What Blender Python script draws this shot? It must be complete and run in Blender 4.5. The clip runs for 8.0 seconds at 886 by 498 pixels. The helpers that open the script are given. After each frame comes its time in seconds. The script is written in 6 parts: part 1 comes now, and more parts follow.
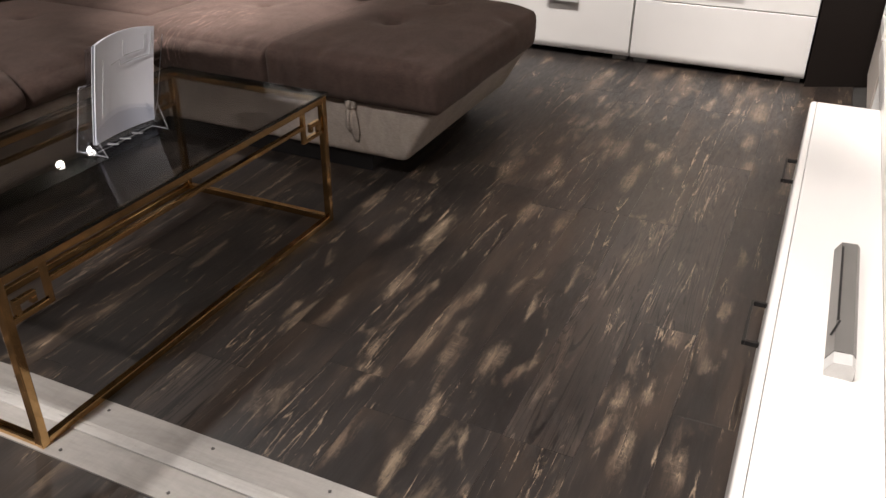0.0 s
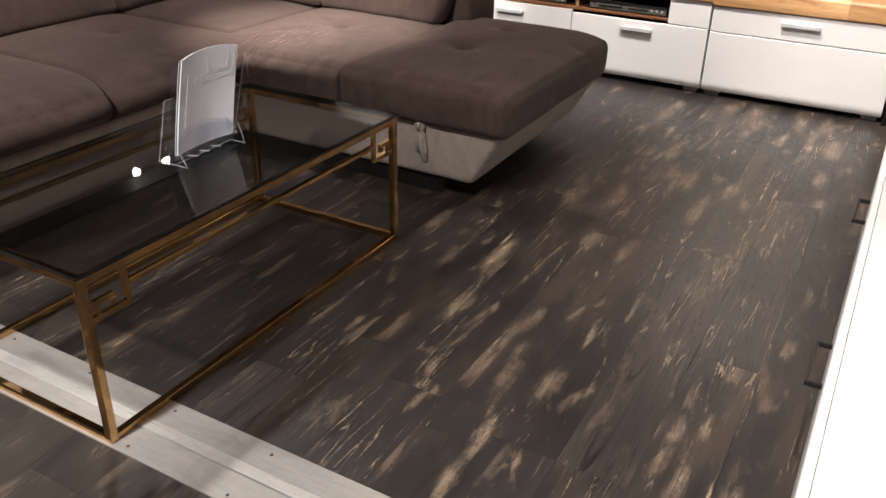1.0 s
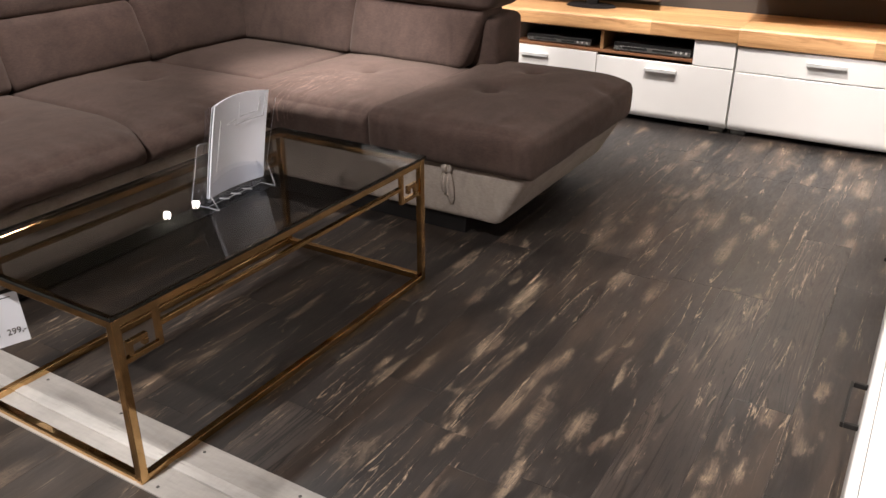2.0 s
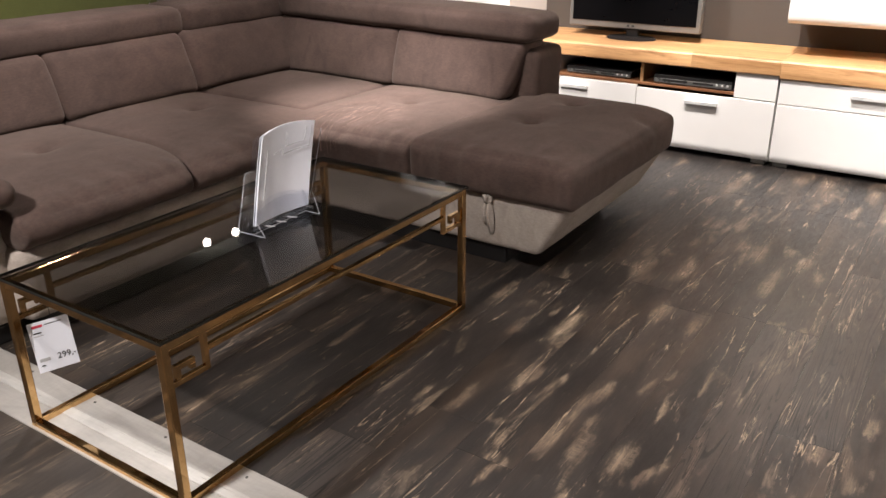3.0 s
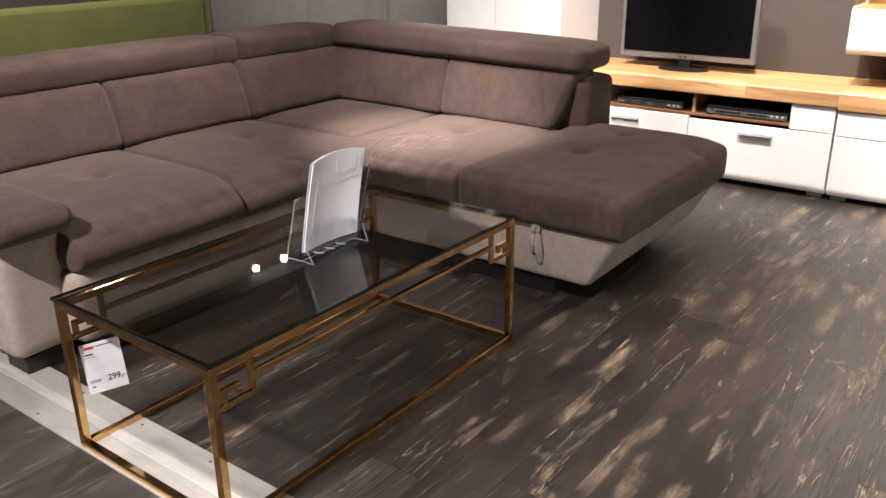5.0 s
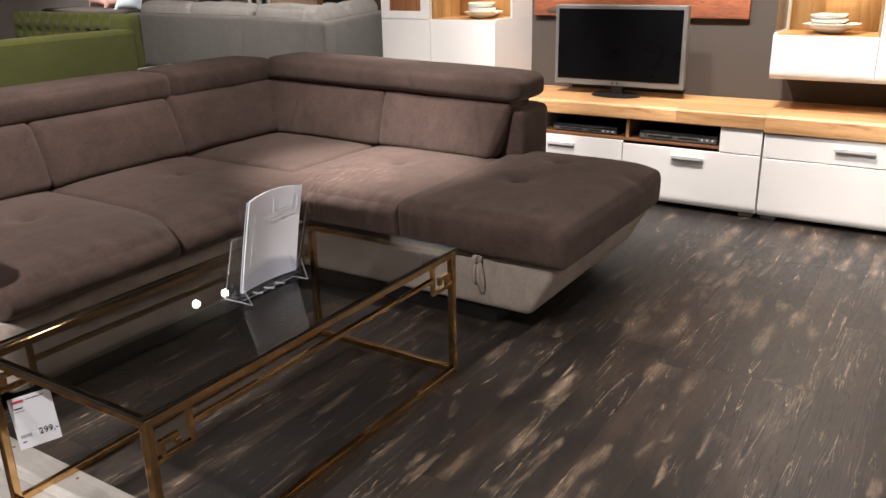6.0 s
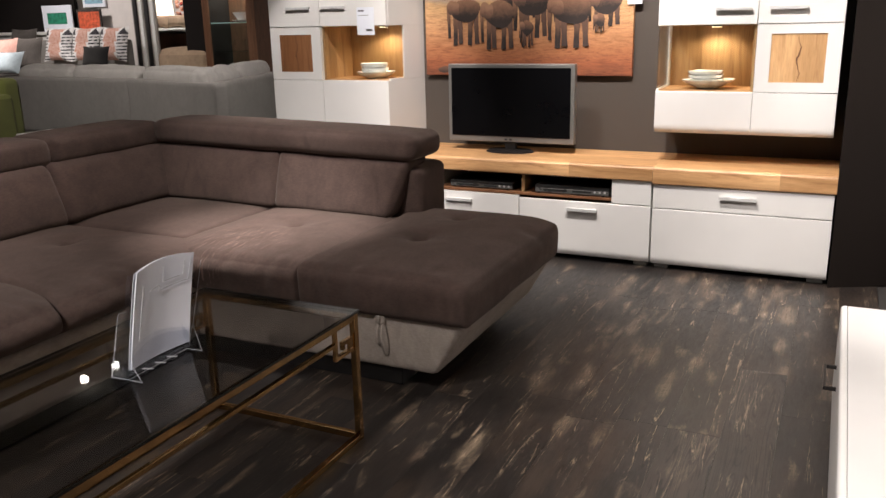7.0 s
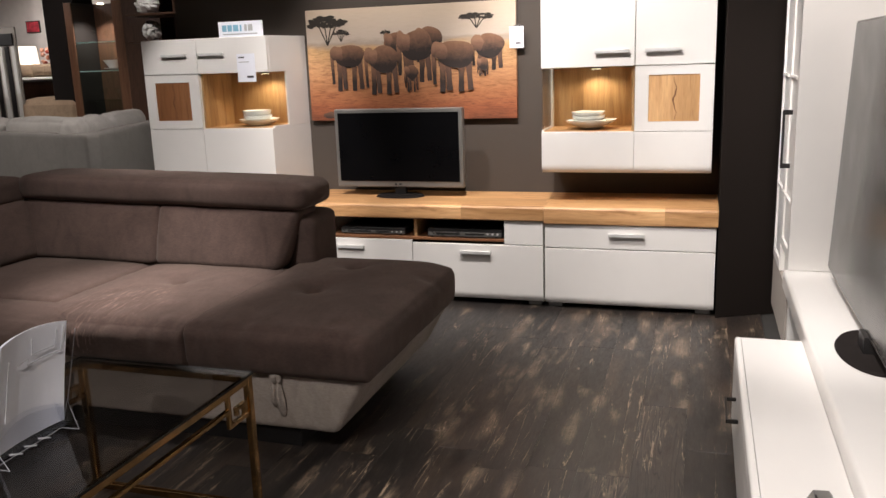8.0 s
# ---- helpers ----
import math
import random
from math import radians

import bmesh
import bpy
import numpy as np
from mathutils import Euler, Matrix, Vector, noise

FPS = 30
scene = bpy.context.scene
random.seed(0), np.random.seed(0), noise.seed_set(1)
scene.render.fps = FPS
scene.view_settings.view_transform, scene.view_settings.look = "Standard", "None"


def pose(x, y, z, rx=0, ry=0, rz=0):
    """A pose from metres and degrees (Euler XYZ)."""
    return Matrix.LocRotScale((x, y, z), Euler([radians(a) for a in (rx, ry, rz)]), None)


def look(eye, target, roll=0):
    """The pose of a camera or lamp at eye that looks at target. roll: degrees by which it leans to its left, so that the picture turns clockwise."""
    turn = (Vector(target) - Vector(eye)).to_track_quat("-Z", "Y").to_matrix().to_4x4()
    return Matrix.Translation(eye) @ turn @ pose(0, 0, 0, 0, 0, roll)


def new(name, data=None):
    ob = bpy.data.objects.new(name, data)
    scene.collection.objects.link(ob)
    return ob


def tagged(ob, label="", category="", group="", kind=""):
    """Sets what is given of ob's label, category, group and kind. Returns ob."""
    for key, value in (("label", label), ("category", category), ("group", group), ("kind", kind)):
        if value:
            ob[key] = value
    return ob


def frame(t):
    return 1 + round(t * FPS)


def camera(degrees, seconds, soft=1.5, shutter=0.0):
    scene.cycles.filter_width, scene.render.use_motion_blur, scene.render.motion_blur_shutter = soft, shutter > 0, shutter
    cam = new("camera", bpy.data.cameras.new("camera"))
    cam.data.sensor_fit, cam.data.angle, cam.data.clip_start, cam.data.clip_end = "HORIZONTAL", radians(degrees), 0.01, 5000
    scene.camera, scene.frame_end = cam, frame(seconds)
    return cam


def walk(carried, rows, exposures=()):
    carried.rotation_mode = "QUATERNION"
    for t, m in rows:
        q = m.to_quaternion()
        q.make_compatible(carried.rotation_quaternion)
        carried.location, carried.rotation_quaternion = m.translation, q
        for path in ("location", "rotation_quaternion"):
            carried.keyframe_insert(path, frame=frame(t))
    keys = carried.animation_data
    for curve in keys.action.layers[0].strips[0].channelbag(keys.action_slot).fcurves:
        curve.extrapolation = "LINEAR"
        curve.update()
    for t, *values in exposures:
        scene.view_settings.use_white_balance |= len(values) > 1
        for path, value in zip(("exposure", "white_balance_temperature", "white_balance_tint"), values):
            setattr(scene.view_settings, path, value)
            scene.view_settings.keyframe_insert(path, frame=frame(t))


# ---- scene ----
cam = camera(56.40, 8.0)

PATH = [
    (0, (0.005, 0.005, 1.308), (-0.713, 1.592, 0.326), 0.52),
    (0.5, (0.002, -0.017, 1.311), (-0.769, 1.554, 0.344), 1.62),
    (1, (0.007, -0.025, 1.324), (-0.849, 1.520, 0.386), 1.21),
    (1.5, (0.004, -0.036, 1.328), (-0.890, 1.515, 0.437), 0.84),
    (1.7, (0.008, -0.035, 1.326), (-0.903, 1.516, 0.452), 0.48),
    (2.8, (-0.003, -0.054, 1.328), (-0.997, 1.490, 0.537), -0.20),
    (3, (-0.007, -0.059, 1.329), (-1.025, 1.475, 0.547), -0.27),
    (3.5, (-0.011, -0.063, 1.328), (-1.078, 1.448, 0.566), -0.60),
    (4, (-0.020, -0.063, 1.324), (-1.126, 1.429, 0.582), -0.67),
    (4.2, (-0.017, -0.066, 1.315), (-1.135, 1.425, 0.589), -0.92),
    (5.3, (-0.022, -0.042, 1.327), (-1.147, 1.452, 0.616), -0.54),
    (5.5, (-0.022, -0.039, 1.333), (-1.140, 1.462, 0.629), -0.42),
    (6, (-0.021, -0.030, 1.344), (-1.045, 1.556, 0.684), -1.15),
    (6.5, (-0.033, -0.014, 1.345), (-0.959, 1.658, 0.758), -0.98),
    (7, (-0.045, 0.012, 1.342), (-0.878, 1.750, 0.807), -1.34),
    (7.5, (-0.071, 0.051, 1.343), (-0.812, 1.842, 0.851), -1.90),
    (8, (-0.104, 0.086, 1.345), (-0.694, 1.944, 0.901), -2.00),
]
# exposure along the walk: seconds, stops
EXPOSURES = [(0, -0.5), (0.5, -0.42), (1.0, -0.28), (1.5, -0.18), (3.0, 0.08), (4.0, 0.32), (5.5, 0.16), (6.0, -0.12), (6.5, -0.33), (7.0, -0.62), (8.0, -0.83)]
walk(cam, [(t, look(eye, target, roll)) for t, eye, target, roll in PATH], EXPOSURES)

# ---- world and lights ----
world = bpy.data.worlds.new("world")
scene.world = world
world.use_nodes = True
world.node_tree.nodes["Background"].inputs[0].default_value = (0.9, 0.75, 0.6, 1)
world.node_tree.nodes["Background"].inputs[1].default_value = 0.02

CEIL = 3.0
WARM = (1.0, 0.936, 0.912)


def spot(place, target, watts, degrees, blend=0.6, colour=WARM, radius=0.05):
    data = bpy.data.lights.new("ceiling_spot", "SPOT")
    data.energy, data.spot_size, data.spot_blend, data.color = watts, radians(degrees), blend, colour
    data.shadow_soft_size = radius
    ob = new("ceiling_spot", data)
    ob.matrix_world = look(place, target)
    return ob


# showroom track spots: wall unit, sofa, bench, aisle; unseen ones added to match brightness
spot((-1.95, 3.45, 2.9), (-1.68, 4.95, 0.85), 290, 60)
spot((-1.0, 3.3, 2.9), (-0.5, 4.7, 0.8), 620, 64)
spot((-2.35, 3.0, 2.9), (-2.84, 4.5, 0.70), 380, 43, 0.4)
spot((-2.95, 2.4, 2.9), (-1.6, 2.0, 0.0), 118, 110, 0.6, radius=0.09)
spot((-2.25, 2.7, 2.9), (-2.33, 2.9, 0.45), 960, 31, 1.0)
spot((-2.1, 1.55, 2.9), (-2.45, 3.5, 0.72), 520, 42, 1.0)
spot((-2.3, 1.3, 2.9), (-3.75, 1.5, 1.05), 185, 66, 1.0)
spot((-2.3, 2.2, 2.9), (-3.75, 2.45, 1.05), 185, 66, 1.0)
spot((-0.2, 0.8, 2.9), (0.18, 1.9, 0.3), 510, 60)
spot((-1.5, 0.2, 2.9), (-0.75, 1.8, 0.0), 300, 62)
spot((-1.65, -1.1, 2.9), (-2.45, 0.86, 0.12), 620, 44)
spot((-0.4, 2.2, 2.9), (0.5, 3.6, 0.9), 440, 60)
spot((-6.6, 5.33, 2.9), (-5.6, 4.5, 0.3), 90, 36)
spot((-6.57, 5.71, 2.9), (-5.3, 4.8, 0.2), 90, 36)
spot((-8.0, 5.6, 2.9), (-8.0, 7.9, 0.6), 230, 120)
spot((-4.4, 7.5, 2.9), (-6.4, 8.0, 0.5), 330, 80)
spot((-11.5, 7.2, 2.9), (-11.9, 8.8, 0.9), 900, 50)
spot((-9.5, 9.2, 2.9), (-9.5, 10.6, 0.9), 130, 110)
spot((-12.5, 9.3, 2.9), (-12.6, 11.2, 1.0), 310, 120)
spot((-11.9, 12.6, 2.9), (-12.4, 13.9, 1.3), 230, 120)
spot((-4.7, 5.9, 2.9), (-5.1, 7.0, 1.75), 90, 40)
spot((-5.6, 3.4, 2.9), (-7.0, 4.4, 0.7), 330, 100)

# ---- materials ----


def nodes_of(name):
    m = bpy.data.materials.new(name)
    m.use_nodes = True
    nt = m.node_tree
    return m, nt, nt.nodes["Principled BSDF"]


def coords(nt, scale=(1, 1, 1), space="Object"):
    c = nt.nodes.new("ShaderNodeTexCoord")
    mp = nt.nodes.new("ShaderNodeMapping")
    mp.inputs["Scale"].default_value = scale
    nt.links.new(c.outputs[space], mp.inputs[0])
    return mp.outputs[0]


def noise_tex(nt, vec, scale, detail=4.0, rough=0.55, distort=0.0):
    n = nt.nodes.new("ShaderNodeTexNoise")
    n.inputs["Scale"].default_value, n.inputs["Detail"].default_value = scale, detail
    n.inputs["Roughness"].default_value, n.inputs["Distortion"].default_value = rough, distort
    nt.links.new(vec, n.inputs["Vector"])
    return n.outputs["Fac"]


def ramp(nt, fac, stops):
    r = nt.nodes.new("ShaderNodeValToRGB")
    el = r.color_ramp.elements
    while len(el) < len(stops):
        el.new(0.5)
    for e, (p, c) in zip(el, stops):
        e.position = p
        e.color = (*c, 1) if len(c) == 3 else c
    nt.links.new(fac, r.inputs[0])
    return r.outputs["Color"]


def mixc(nt, fac, a, b, mode="MIX"):
    n = nt.nodes.new("ShaderNodeMix")
    n.data_type, n.blend_type = "RGBA", mode
    for sock, v in ((n.inputs[0], fac), (n.inputs[6], a), (n.inputs[7], b)):
        if isinstance(v, (int, float)):
            sock.default_value = v
        elif isinstance(v, tuple):
            sock.default_value = (*v, 1)
        else:
            nt.links.new(v, sock)
    return n.outputs[2]


def mth(nt, op, a, b=0.0, clamp=False):
    n = nt.nodes.new("ShaderNodeMath")
    n.operation, n.use_clamp = op, clamp
    for sock, v in zip(n.inputs, (a, b)):
        if isinstance(v, (int, float)):
            sock.default_value = v
        else:
            nt.links.new(v, sock)
    return n.outputs[0]


def bump(nt, bsdf, height, strength=0.2, distance=0.01):
    b = nt.nodes.new("ShaderNodeBump")
    b.inputs["Strength"].default_value, b.inputs["Distance"].default_value = strength, distance
    nt.links.new(height, b.inputs["Height"])
    nt.links.new(b.outputs[0], bsdf.inputs["Normal"])


def plain(name, colour, rough=0.5, metal=0.0, vary=0.12, scale=6.0, grain=0.0, grain_scale=300.0, coat=0.0, gloss=0.5):
    """A painted, moulded or metal surface with faint unevenness at two scales."""
    m, nt, b = nodes_of(name)
    v = coords(nt)
    big, small = noise_tex(nt, v, scale, 3), noise_tex(nt, v, grain_scale, 2)
    lo, hi = tuple(c * (1 - vary) for c in colour), tuple(min(1, c * (1 + vary)) for c in colour)
    nt.links.new(ramp(nt, big, [(0.3, lo), (0.7, hi)]), b.inputs["Base Color"])
    r = ramp(nt, big, [(0.3, (rough * 0.85,) * 3), (0.75, (min(1, rough * 1.15),) * 3)])
    nt.links.new(r, b.inputs["Roughness"])
    b.inputs["Metallic"].default_value = metal
    b.inputs["Coat Weight"].default_value = coat
    b.inputs["Specular IOR Level"].default_value = gloss
    if grain:
        bump(nt, b, small, grain, 0.002)
    return m


def fabric(name, colour, dark, weave=900.0, rough=0.95, sheen=0.08, blotch=5.0, nap=0.35, scuffs=()):
    """Upholstery cloth: soft tone patches, brushed nap, fine weave and, where given, pale rubbed streaks."""
    m, nt, b = nodes_of(name)
    v = coords(nt)
    big = noise_tex(nt, v, blotch, 5, 0.65, 0.4)
    mid = noise_tex(nt, coords(nt, (1, 1, 3)), 60, 4, 0.7)
    fine = noise_tex(nt, v, weave, 2)
    c = ramp(nt, big, [(0.32, dark), (0.68, colour)])
    c = mixc(nt, nap, c, ramp(nt, mid, [(0.3, (0.55, 0.55, 0.55)), (0.7, (1.25, 1.25, 1.25))]), "MULTIPLY")
    brush = noise_tex(nt, coords(nt, (2.2, 1, 1.4)), 5.5, 5, 0.6, 1.4)
    c = mixc(nt, nap, c, ramp(nt, brush, [(0.36, (0.74, 0.74, 0.74)), (0.47, (1.0, 1.0, 1.0)), (0.66, (1.28, 1.26, 1.24))]), "MULTIPLY")
    if scuffs:
        streak = noise_tex(nt, coords(nt, (1, 0.16, 0.3)), 85, 4, 0.7, 0.6)
        thin = nt.nodes.new("ShaderNodeMapRange")
        thin.inputs["From Min"].default_value, thin.inputs["From Max"].default_value = 0.54, 0.66
        nt.links.new(streak, thin.inputs["Value"])
        near = 9.0
        for place, size in scuffs:
            dist = nt.nodes.new("ShaderNodeVectorMath")
            dist.operation = "DISTANCE"
            dist.inputs[1].default_value = place
            nt.links.new(v, dist.inputs[0])
            near = mth(nt, "MINIMUM", mth(nt, "DIVIDE", dist.outputs["Value"], size), near)
        inside = nt.nodes.new("ShaderNodeMapRange")
        inside.interpolation_type = "SMOOTHSTEP"
        inside.inputs["From Min"].default_value, inside.inputs["From Max"].default_value = 1.0, 0.2
        nt.links.new(near, inside.inputs["Value"])
        c = mixc(nt, mth(nt, "MULTIPLY", mth(nt, "MULTIPLY", thin.outputs[0], inside.outputs[0]), 0.8), c, tuple(min(1, 2.6 * q) for q in colour))
    nt.links.new(c, b.inputs["Base Color"])
    b.inputs["Roughness"].default_value = rough
    b.inputs["Specular IOR Level"].default_value = 0.15
    b.inputs["Sheen Weight"].default_value, b.inputs["Sheen Roughness"].default_value = sheen, 0.6
    b.inputs["Sheen Tint"].default_value = (0.8, 0.7, 0.62, 1)
    h = mth(nt, "ADD", mth(nt, "MULTIPLY", mid, 0.6), mth(nt, "MULTIPLY", fine, 0.4))
    bump(nt, b, h, 0.22, 0.003)
    return m


def wood(name, light, mid, dark, axis="X", scale=1.0, rough=0.45, stave=0.0):
    """Planed wood with long grain along one axis; glued staves of uneven tone where a width is given."""
    m, nt, b = nodes_of(name)
    long = {"X": (0.09, 1, 1), "Y": (1, 0.09, 1), "Z": (1, 1, 0.09)}[axis]
    v = coords(nt, tuple(s * scale for s in long))
    tone = None
    if stave:
        # boards side by side, each about 1.7 m long and set off from its neighbour
        raw = nt.nodes.new("ShaderNodeTexCoord")
        sep = nt.nodes.new("ShaderNodeSeparateXYZ")
        nt.links.new(raw.outputs["Object"], sep.inputs[0])
        across, along = (sep.outputs["Y"], sep.outputs["X"]) if axis == "X" else (sep.outputs["X"], sep.outputs["Z"])
        row = mth(nt, "FLOOR", mth(nt, "DIVIDE", across, stave))
        pick = mth(nt, "FLOOR", mth(nt, "ADD", mth(nt, "DIVIDE", along, 1.7), mth(nt, "MULTIPLY", row, 0.37)))
        key = nt.nodes.new("ShaderNodeCombineXYZ")
        nt.links.new(row, key.inputs[0])
        nt.links.new(pick, key.inputs[1])
        rnd = nt.nodes.new("ShaderNodeTexWhiteNoise")
        nt.links.new(key.outputs[0], rnd.inputs["Vector"])
        tone = rnd.outputs["Value"]
        move = nt.nodes.new("ShaderNodeVectorMath")
        move.operation = "MULTIPLY_ADD"
        move.inputs[1].default_value = (7.0, 7.0, 7.0)
        nt.links.new(rnd.outputs["Color"], move.inputs[0])
        nt.links.new(v, move.inputs[2])
        v = move.outputs[0]
    g1 = noise_tex(nt, v, 24, 6, 0.6, 1.8)
    g2 = noise_tex(nt, v, 160, 4, 0.6, 0.4)
    blot = noise_tex(nt, v, 5, 3, 0.5, 0.8)
    c = ramp(nt, g1, [(0.25, dark), (0.45, mid), (0.75, light)])
    c = mixc(nt, 0.8, c, ramp(nt, blot, [(0.32, (0.66, 0.6, 0.52)), (0.66, (1.2, 1.2, 1.2))]), "MULTIPLY")
    c = mixc(nt, 0.3, c, ramp(nt, g2, [(0.35, (0.6, 0.55, 0.5)), (0.6, (1.1, 1.1, 1.1))]), "MULTIPLY")
    if stave:
        c = mixc(nt, 0.22, c, ramp(nt, tone, [(0.0, (0.74, 0.68, 0.6)), (0.5, (1.0, 0.98, 0.95)), (1.0, (1.22, 1.24, 1.28))]), "MULTIPLY")
        knot = nt.nodes.new("ShaderNodeTexVoronoi")
        knot.inputs["Scale"].default_value = 2.6
        nt.links.new(v, knot.inputs["Vector"])
        c = mixc(nt, 1.0, c, ramp(nt, knot.outputs["Distance"], [(0.0, (0.22, 0.15, 0.1)), (0.035, (0.45, 0.36, 0.28)), (0.08, (1, 1, 1))]), "MULTIPLY")
    nt.links.new(c, b.inputs["Base Color"])
    b.inputs["Roughness"].default_value = rough
    bump(nt, b, g2, 0.12, 0.002)
    return m


def glass(name, tint=(1, 1, 1), rough=0.0, edge=0.03, gloss_rise=0.9):
    """A thin pane: tinted clear through, with a mirror gloss that grows towards grazing."""
    m = bpy.data.materials.new(name)
    m.use_nodes = True
    nt = m.node_tree
    nt.nodes.remove(nt.nodes["Principled BSDF"])
    clear, gloss = nt.nodes.new("ShaderNodeBsdfTransparent"), nt.nodes.new("ShaderNodeBsdfGlossy")
    facing, mix = nt.nodes.new("ShaderNodeLayerWeight"), nt.nodes.new("ShaderNodeMixShader")
    facing.inputs["Blend"].default_value = 0.5
    share = mth(nt, "ADD", mth(nt, "MULTIPLY", mth(nt, "POWER", facing.outputs["Facing"], 5.0), gloss_rise), edge)
    clear.inputs["Color"].default_value = (*tint, 1)
    gloss.inputs["Roughness"].default_value = rough
    for a, b in ((share, mix.inputs[0]), (clear.outputs[0], mix.inputs[1]), (gloss.outputs[0], mix.inputs[2]), (mix.outputs[0], nt.nodes["Material Output"].inputs[0])):
        nt.links.new(a, b)
    return m


def glow(name, colour, strength):
    m, nt, b = nodes_of(name)
    b.inputs["Base Color"].default_value = (*colour, 1)
    b.inputs["Emission Color"].default_value = (*colour, 1)
    b.inputs["Emission Strength"].default_value = strength
    return m


def floor_material(name, base_lo, base_hi, patch_lo, patch_hi, wear=0.5, spots=(), flame=False):
    """Dark vinyl planks with a printed worn-wood look: long grain, combed tan smudges, pale scratches and flecks."""
    m, nt, b = nodes_of(name)
    pale = tuple(min(1, c * 1.5) for c in patch_hi)
    info = nt.nodes.new("ShaderNodeObjectInfo")
    c0 = nt.nodes.new("ShaderNodeTexCoord")
    off = nt.nodes.new("ShaderNodeVectorMath")
    off.operation = "ADD"
    rnd = nt.nodes.new("ShaderNodeCombineXYZ")
    for k, f in enumerate((37.0, 91.0, 53.0)):
        nt.links.new(mth(nt, "MULTIPLY", info.outputs["Random"], f), rnd.inputs[k])
    nt.links.new(c0.outputs["Object"], off.inputs[0])
    nt.links.new(rnd.outputs[0], off.inputs[1])

    def stretched(sx, sy):
        mp = nt.nodes.new("ShaderNodeMapping")
        mp.inputs["Scale"].default_value = (sx, sy, 1)
        nt.links.new(off.outputs[0], mp.inputs[0])
        return mp.outputs[0]

    def above(value, low, high):
        r = nt.nodes.new("ShaderNodeMapRange")
        r.interpolation_type = "SMOOTHSTEP"
        r.inputs["From Min"].default_value, r.inputs["From Max"].default_value = low, high
        nt.links.new(value, r.inputs["Value"])
        return r.outputs[0]

    def times(a, b):
        return mth(nt, "MULTIPLY", a, b)

    grain = noise_tex(nt, stretched(1, 0.05), 150, 6, 0.65, 0.8)
    tone = noise_tex(nt, stretched(1, 0.3), 7, 3, 0.5)
    base = ramp(nt, mth(nt, "ADD", times(grain, 0.4), times(tone, 0.6)), [(0.36, base_lo), (0.64, base_hi)])
    lum = nt.nodes.new("ShaderNodeMapRange")
    lum.inputs["To Min"].default_value, lum.inputs["To Max"].default_value = 0.86, 1.2
    nt.links.new(info.outputs["Random"], lum.inputs["Value"])
    base = mixc(nt, 1.0, base, lum.outputs[0], "MULTIPLY")
    fray = noise_tex(nt, stretched(1, 0.22), 60, 6, 0.75, 1.0)
    frayed = mth(nt, "SUBTRACT", fray, 0.5)
    comb = noise_tex(nt, stretched(1, 0.05), 120, 5, 0.7, 0.4)
    combed = above(comb, 0.36, 0.62)
    # smoky veils and tan smudges of several sizes
    veil0 = noise_tex(nt, stretched(1, 0.22), 6, 4, 0.6, 0.3)
    base = mixc(nt, times(above(veil0, 0.46, 0.72), 0.6), base, tuple(c * 0.4 for c in patch_lo))
    area = noise_tex(nt, stretched(1, 0.27), 12, 4, 0.55, 0.5)
    worn = times(above(mth(nt, "ADD", area, times(frayed, 0.2)), wear + 0.07, wear + 0.2), 0.72)
    core = above(area, wear + 0.15, wear + 0.27)
    if spots:
        # larger worn places that the floor shows one by one
        geo = nt.nodes.new("ShaderNodeNewGeometry")
        sc = nt.nodes.new("ShaderNodeVectorMath")
        sc.operation = "MULTIPLY"
        sc.inputs[1].default_value = (1 / 0.024, 1 / 0.095, 0)
        warp = nt.nodes.new("ShaderNodeTexNoise")
        warp.inputs["Scale"].default_value, warp.inputs["Detail"].default_value = 15.0, 8.0
        warp.inputs["Roughness"].default_value = 0.78
        nt.links.new(stretched(1, 0.3), warp.inputs["Vector"])
        shift = nt.nodes.new("ShaderNodeVectorMath")
        shift.operation = "MULTIPLY_ADD"
        shift.inputs[1].default_value = (0.09, 0.42, 0)
        nt.links.new(warp.outputs["Color"], shift.inputs[0])
        nt.links.new(geo.outputs["Position"], shift.inputs[2])
        nt.links.new(shift.outputs[0], sc.inputs[0])
        least = 9.0
        for px, py, size in spots:
            dist = nt.nodes.new("ShaderNodeVectorMath")
            dist.operation = "DISTANCE"
            dist.inputs[1].default_value = ((px + 0.045) / 0.024, (py + 0.21) / 0.095, 0)
            nt.links.new(sc.outputs[0], dist.inputs[0])
            least = mth(nt, "MINIMUM", times(dist.outputs["Value"], 1 / (0.72 * size)), least)
        here = above(mth(nt, "SUBTRACT", times(frayed, 1.7), least), -1.65, -0.1)
        worn = mth(nt, "MAXIMUM", worn, here)
        core = mth(nt, "MAXIMUM", core, times(above(times(least, -1.0), -1.1, -0.2), above(tone, 0.42, 0.6)))
    hue = noise_tex(nt, stretched(1, 0.5), 9, 2)
    pc = ramp(nt, hue, [(0.35, patch_lo), (0.65, patch_hi)])
    cross = above(noise_tex(nt, stretched(0.25, 1), 110, 3, 0.6, 0.3), 0.4, 0.6)
    hatch = mth(nt, "MAXIMUM", combed, times(cross, 0.75))
    col = mixc(nt, times(worn, mth(nt, "ADD", times(hatch, 0.6), 0.14)), base, pc)
    zone = noise_tex(nt, stretched(1, 0.3), 7, 3, 0.6)
